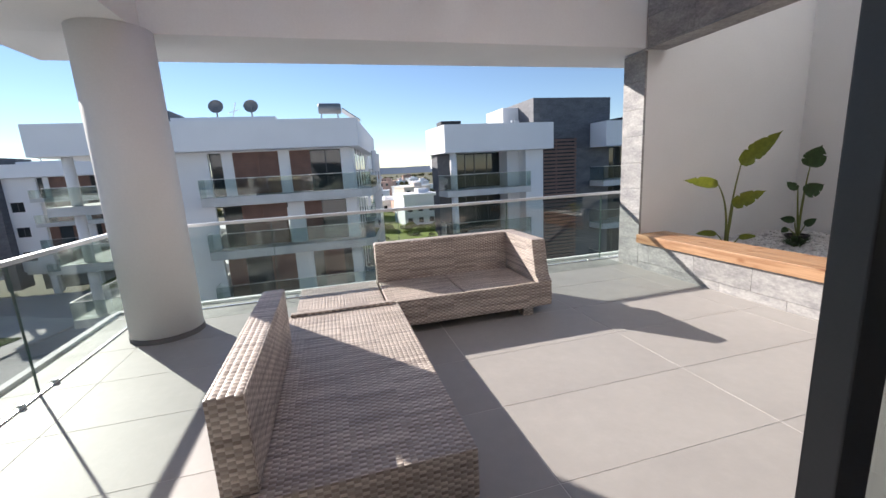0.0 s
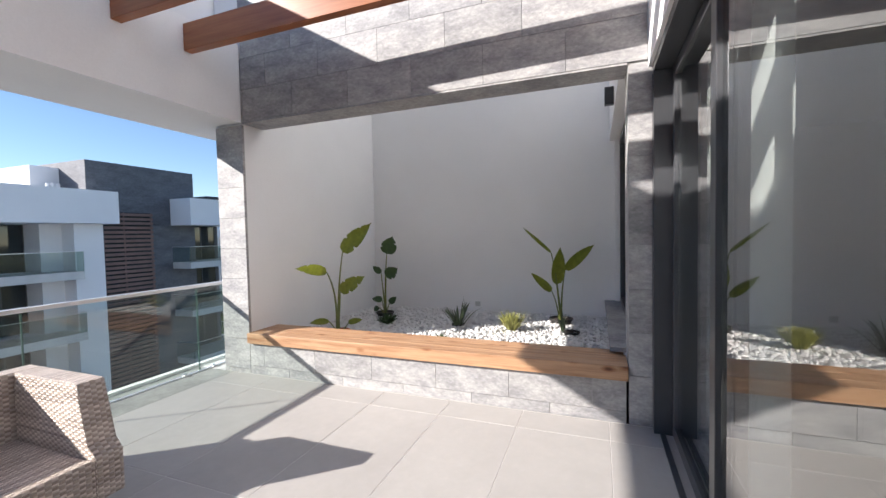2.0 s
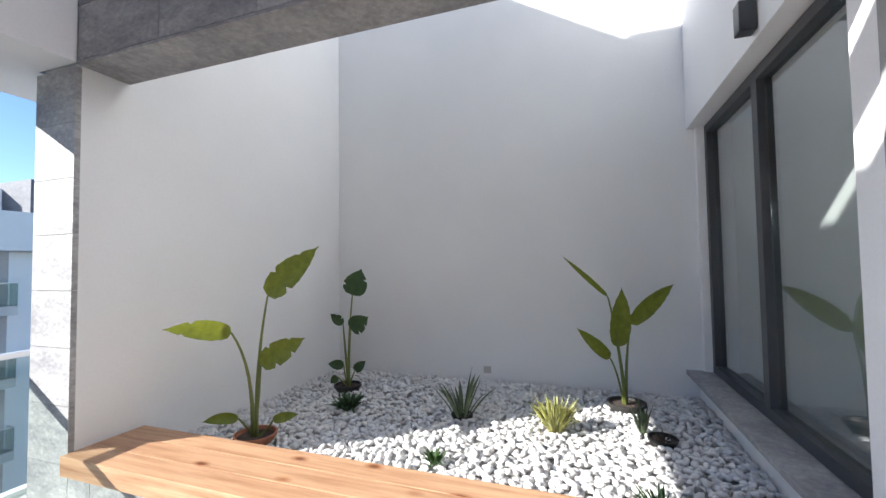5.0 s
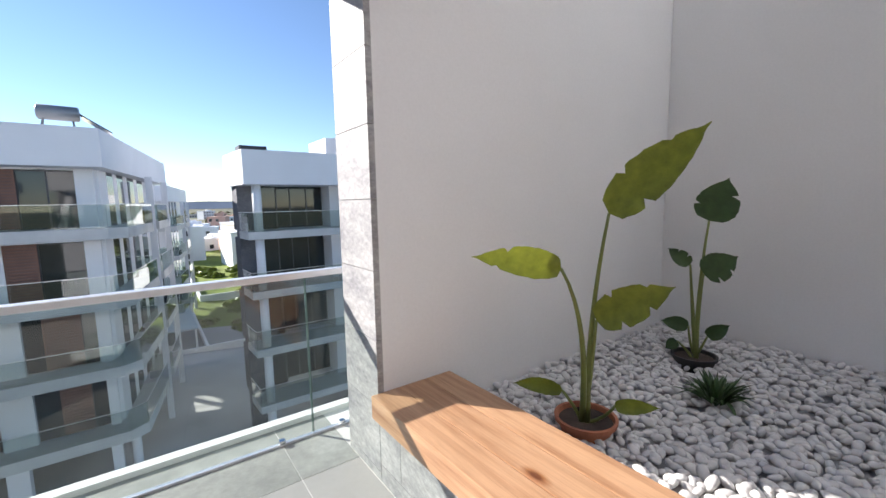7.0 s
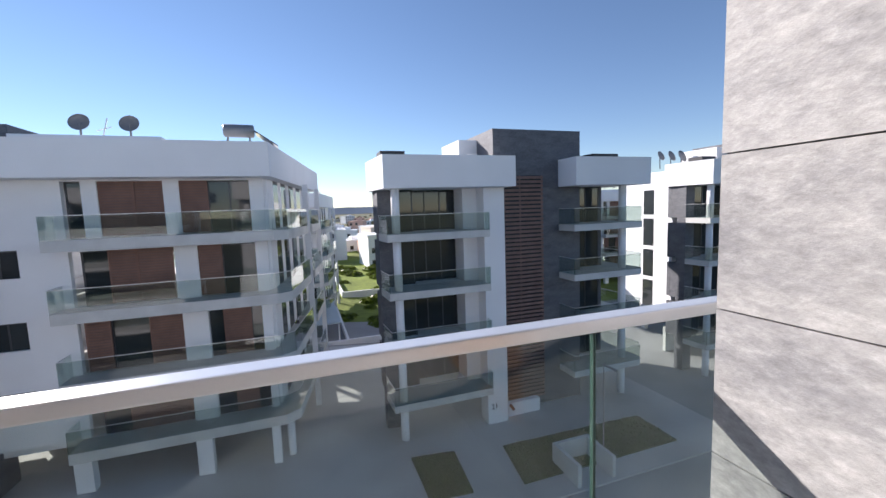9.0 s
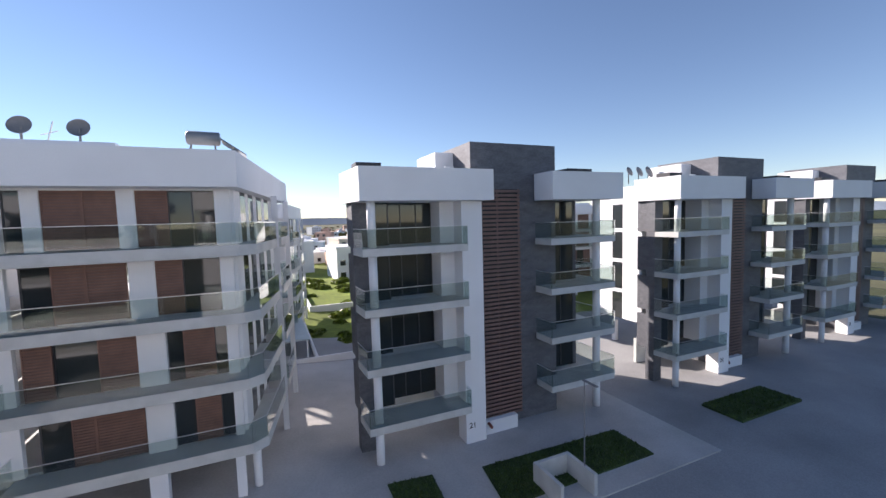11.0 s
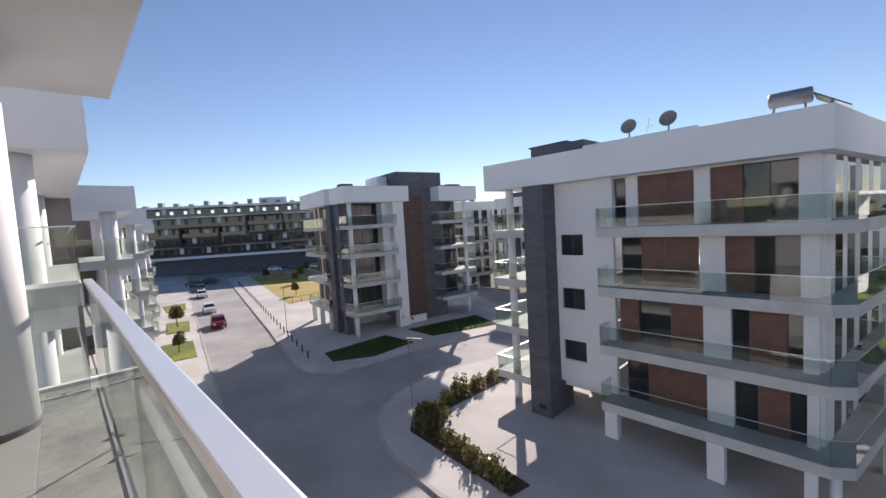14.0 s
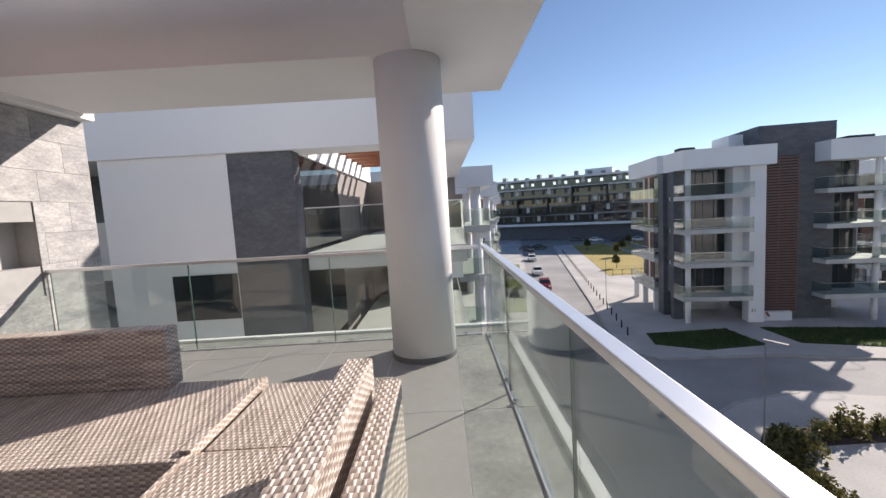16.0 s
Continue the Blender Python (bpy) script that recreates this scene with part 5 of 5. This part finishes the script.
# ---- long dark building at the end of the road ----
FAR_GREY = surface("grey_far_concrete", (0.30, 0.305, 0.31), 0.85, 0.12, 0.8, 25, 0.2)
far = thing("long_building", "long dark five-storey building with white framed bays and shops below", "building", "", pose(-156.0, 22.0, G, 0, 0, 59.5))
LN = 92.0
boxes("wall", GREY_CLAD, far, (0, LN, 1.5, 16, 0, 19.6))
boxes("wall", DARKMETAL, far, (0, LN, 2.2, 3.0, 0, 5.5), label="dark shop front")
for k in range(5):
    z = 5.6 + 3.2 * k
    boxes("slab", WHITE_B if k in (0, 4) else FAR_GREY, far, (0, LN, 0.0, 1.6, z, z + 0.4))
    for i in range(23):
        x = i * 4.0
        w = boxes("window", GLASS_DARK, far, (x + 0.4, x + 3.4, 1.4, 1.46, z + 0.5, z + 2.9))
        if (i * 7 + k * 3) % 5 < 2:
            boxes("wall_panel", WHITE_B, far, (x + 1.2, x + 2.4, 1.2, 1.39, z + 0.4, z + 3.2))
    boxes("glass", GLASS_DARK, far, (0, LN, 0.05, 0.09, z + 0.4, z + 1.3))
boxes("roof", WHITE_B, far, (-0.5, LN + 0.5, -0.3, 16, 21.6, 22.3), label="pale roof edge")
for x0, x1, z0, z1 in ((14, 26, 9, 15.4), (34, 46, 12.2, 18.6), (58, 72, 9, 18.6), (78, 90, 12.2, 21.6)):
    boxes("bay_frame", DARKMETAL, far, (x0, x1, -0.5, 1.0, z1 - 0.6, z1), (x0, x1, -0.5, 1.0, z0, z0 + 0.6), (x0, x0 + 0.6, -0.5, 1.0, z0 + 0.6, z1 - 0.6), (x1 - 0.6, x1, -0.5, 1.0, z0 + 0.6, z1 - 0.6))
boxes("canopy", WHITE_B, far, (4, LN, -1.6, 0.0, 5.2, 5.9), label="white canopy over the shops")
for i in range(20):
    x = 3 + i * 4.5
    h = 0.7 + (i * 37 % 10) * 0.12
    boxes("roof_box", FAR_GREY, far, (x, x + 1.4, 3, 5, 22.304, 22.304 + h))
boxes("roof_box", WHITE_B, far, (38, 47, 4, 9, 22.304, 24.4))


# ---- far town ----
def house(x, y, w, d, h, turn, tone):
    hs = thing("house", "small pale house with flat roof far beyond the meadow", "house", "far houses", pose(x, y, -13.2, 0, 0, turn))
    boxes("wall", tone, hs, (0, w, 0, d, 0, h))
    boxes("roof", tone, hs, (-0.2, w + 0.2, -0.2, d + 0.2, h + 0.001, h + 0.4), (w * 0.5, w * 0.8, d * 0.3, d * 0.6, h + 0.4, h + 1.6))
    nf = max(1, int(h / 3))
    for f in range(nf):
        for i in range(int(w / 3)):
            boxes("window", GLASS_DARK, hs, (i * 3 + 0.8, i * 3 + 2.1, -0.06, -0.01, f * 3 + 1.0, f * 3 + 2.3))


CREAM = surface("cream_house", (0.7, 0.62, 0.54), 0.85, 0.05, 0.3, 10, 0.1)
PINK = surface("pink_roof_house", (0.6, 0.4, 0.33), 0.85, 0.05, 0.3, 10, 0.1)
house(20.0, 106.0, 10, 12, 8.2, 4, WHITE_B)
rnd = random.Random(11)
for i in range(44):
    y = 128 + 8.5 * i * (0.6 + 0.02 * i)
    x = 4 + (y - 5) * rnd.uniform(-0.16, 0.22)
    house(x, y, rnd.uniform(8, 14), rnd.uniform(8, 12), rnd.choice((4, 6.2, 6.5, 9)), rnd.uniform(-30, 30), (WHITE_B, CREAM, PINK, WHITE_B)[i % 4])


def roof_dish(x, y, z, r):
    d = thing("satellite_dish", "grey satellite dish on a short mast on a flat roof", "satellite dish", "dishes on the far roof", pose(x, y, z, 0, 0, 12))
    bm = bmesh.new()
    lathe(bm, 0, 0, [(0.02, -0.1), (r * 0.55, -0.07), (r, 0.04), (r * 1.02, 0.06), (r * 0.5, -0.02)], 20)
    bmesh.ops.rotate(bm, cent=(0, 0, 0), matrix=Matrix.Rotation(radians(68), 3, "X"), verts=bm.verts)
    bmesh.ops.translate(bm, vec=(0, 0, 1.15), verts=bm.verts)
    part("bowl", bm, DISH, d, smooth=True)
    bm = bmesh.new()
    tube(bm, [(0, 0.05, 0), (0, 0.08, 1.1)], [0.04, 0.04], 8)
    part("mast", bm, DARKMETAL, d)


for x, r in ((36.4, 0.45), (37.7, 0.5), (39.0, 0.58)):
    roof_dish(x, 34.0, 4.38, r)
# grass on the lawns
rnd = random.Random(9)
V, Fc = [], []
for poly in LAWNS[:4] + LAWNS[7:]:
    x0, x1, y0, y1 = min(p[0] for p in poly), max(p[0] for p in poly), min(p[1] for p in poly), max(p[1] for p in poly)
    for i in range(int((x1 - x0) * (y1 - y0) * 90)):
        x, y = rnd.uniform(x0, x1), rnd.uniform(y0, y1)
        inside = False
        for (ax, ay), (bx, by) in zip(poly, poly[1:] + poly[:1]):
            if (ay > y) != (by > y) and x < (bx - ax) * (y - ay) / (by - ay) + ax:
                inside = not inside
        if not inside:
            continue
        a, h = rnd.uniform(0, 6.283), rnd.uniform(0.06, 0.16)
        o = len(V)
        V += [(x - 0.04 * math.cos(a), y - 0.04 * math.sin(a), G + 0.045 + fall(x)), (x + 0.04 * math.cos(a), y + 0.04 * math.sin(a), G + 0.045 + fall(x)), (x + rnd.uniform(-0.06, 0.06), y + rnd.uniform(-0.06, 0.06), G + 0.05 + h + fall(x))]
        Fc.append((o, o + 1, o + 2))
gm = bpy.data.meshes.new("grass")
gm.from_pydata(V, [], Fc)
gm.materials.append(leaf_mat("lawn_blade", (0.07, 0.12, 0.025), 0.5))
tagged(new("grass", gm), "short green grass blades of the small lawns", "grass", "", "stuff")
# meadow tussocks and far woods
rnd = random.Random(5)
TUS = bush_mesh(50, 420, 1.0, 0.7, 0.22)
TUS.materials[0] = leaf_mat("meadow_tussock", (0.15, 0.21, 0.02), 0.5)


def scatter(name, mesh, spots, label):
    vs = [v.co.copy() for v in mesh.vertices]
    fs = [tuple(p.vertices) for p in mesh.polygons]
    V, Fc = [], []
    for m in spots:
        o = len(V)
        V += [(m @ c).to_tuple() for c in vs]
        Fc += [tuple(i + o for i in f) for f in fs]
    m2 = bpy.data.meshes.new(name)
    m2.from_pydata(V, [], Fc)
    m2.materials.append(mesh.materials[0])
    tagged(new(name, m2), label, "vegetation", "", "stuff")


spots = []
for i in range(170):
    s = rnd.uniform(0.5, 1.6)
    spots.append(pose(rnd.uniform(-2, 34), rnd.uniform(50, 110), G - 1.9, 0, 0, rnd.uniform(0, 360)) @ Matrix.Diagonal((s * 1.3, s * 1.3, s, 1)))
scatter("meadow_tussocks", TUS, spots, "yellow-green tussocks of the spring meadow")
spots = []
WOOD = bush_mesh(51, 260, 1.0, 0.8, 0.3)
for i in range(420):
    y = rnd.uniform(150, 1300)
    s = rnd.uniform(3, 6.5)
    spots.append(pose(4 + (y - 5) * rnd.uniform(-0.9, 0.9), y, -13.4, 0, 0, rnd.uniform(0, 360)) @ Matrix.Diagonal((s * 1.3, s * 1.3, s, 1)))
scatter("far_woods", WOOD, spots, "dark green scrub and woods in the distance")
# distance haze is put into the blue-grey colour of these hills
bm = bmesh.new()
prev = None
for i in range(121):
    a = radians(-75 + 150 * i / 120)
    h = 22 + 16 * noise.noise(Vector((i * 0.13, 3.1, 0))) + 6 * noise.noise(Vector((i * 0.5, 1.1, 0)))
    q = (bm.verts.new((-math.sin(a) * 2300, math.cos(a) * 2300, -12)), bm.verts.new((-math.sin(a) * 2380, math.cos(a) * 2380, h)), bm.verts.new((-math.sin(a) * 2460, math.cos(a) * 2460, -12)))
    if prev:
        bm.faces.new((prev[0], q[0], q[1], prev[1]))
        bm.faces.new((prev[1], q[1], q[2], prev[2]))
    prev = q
tagged(part("backdrop_hills", bm, surface("hill_painted_haze", (0.22, 0.27, 0.33), 0.95, 0.1, 0.004, 0.05, 0.0)), "low hills on the horizon with haze painted into their colour", "", "", "structure")
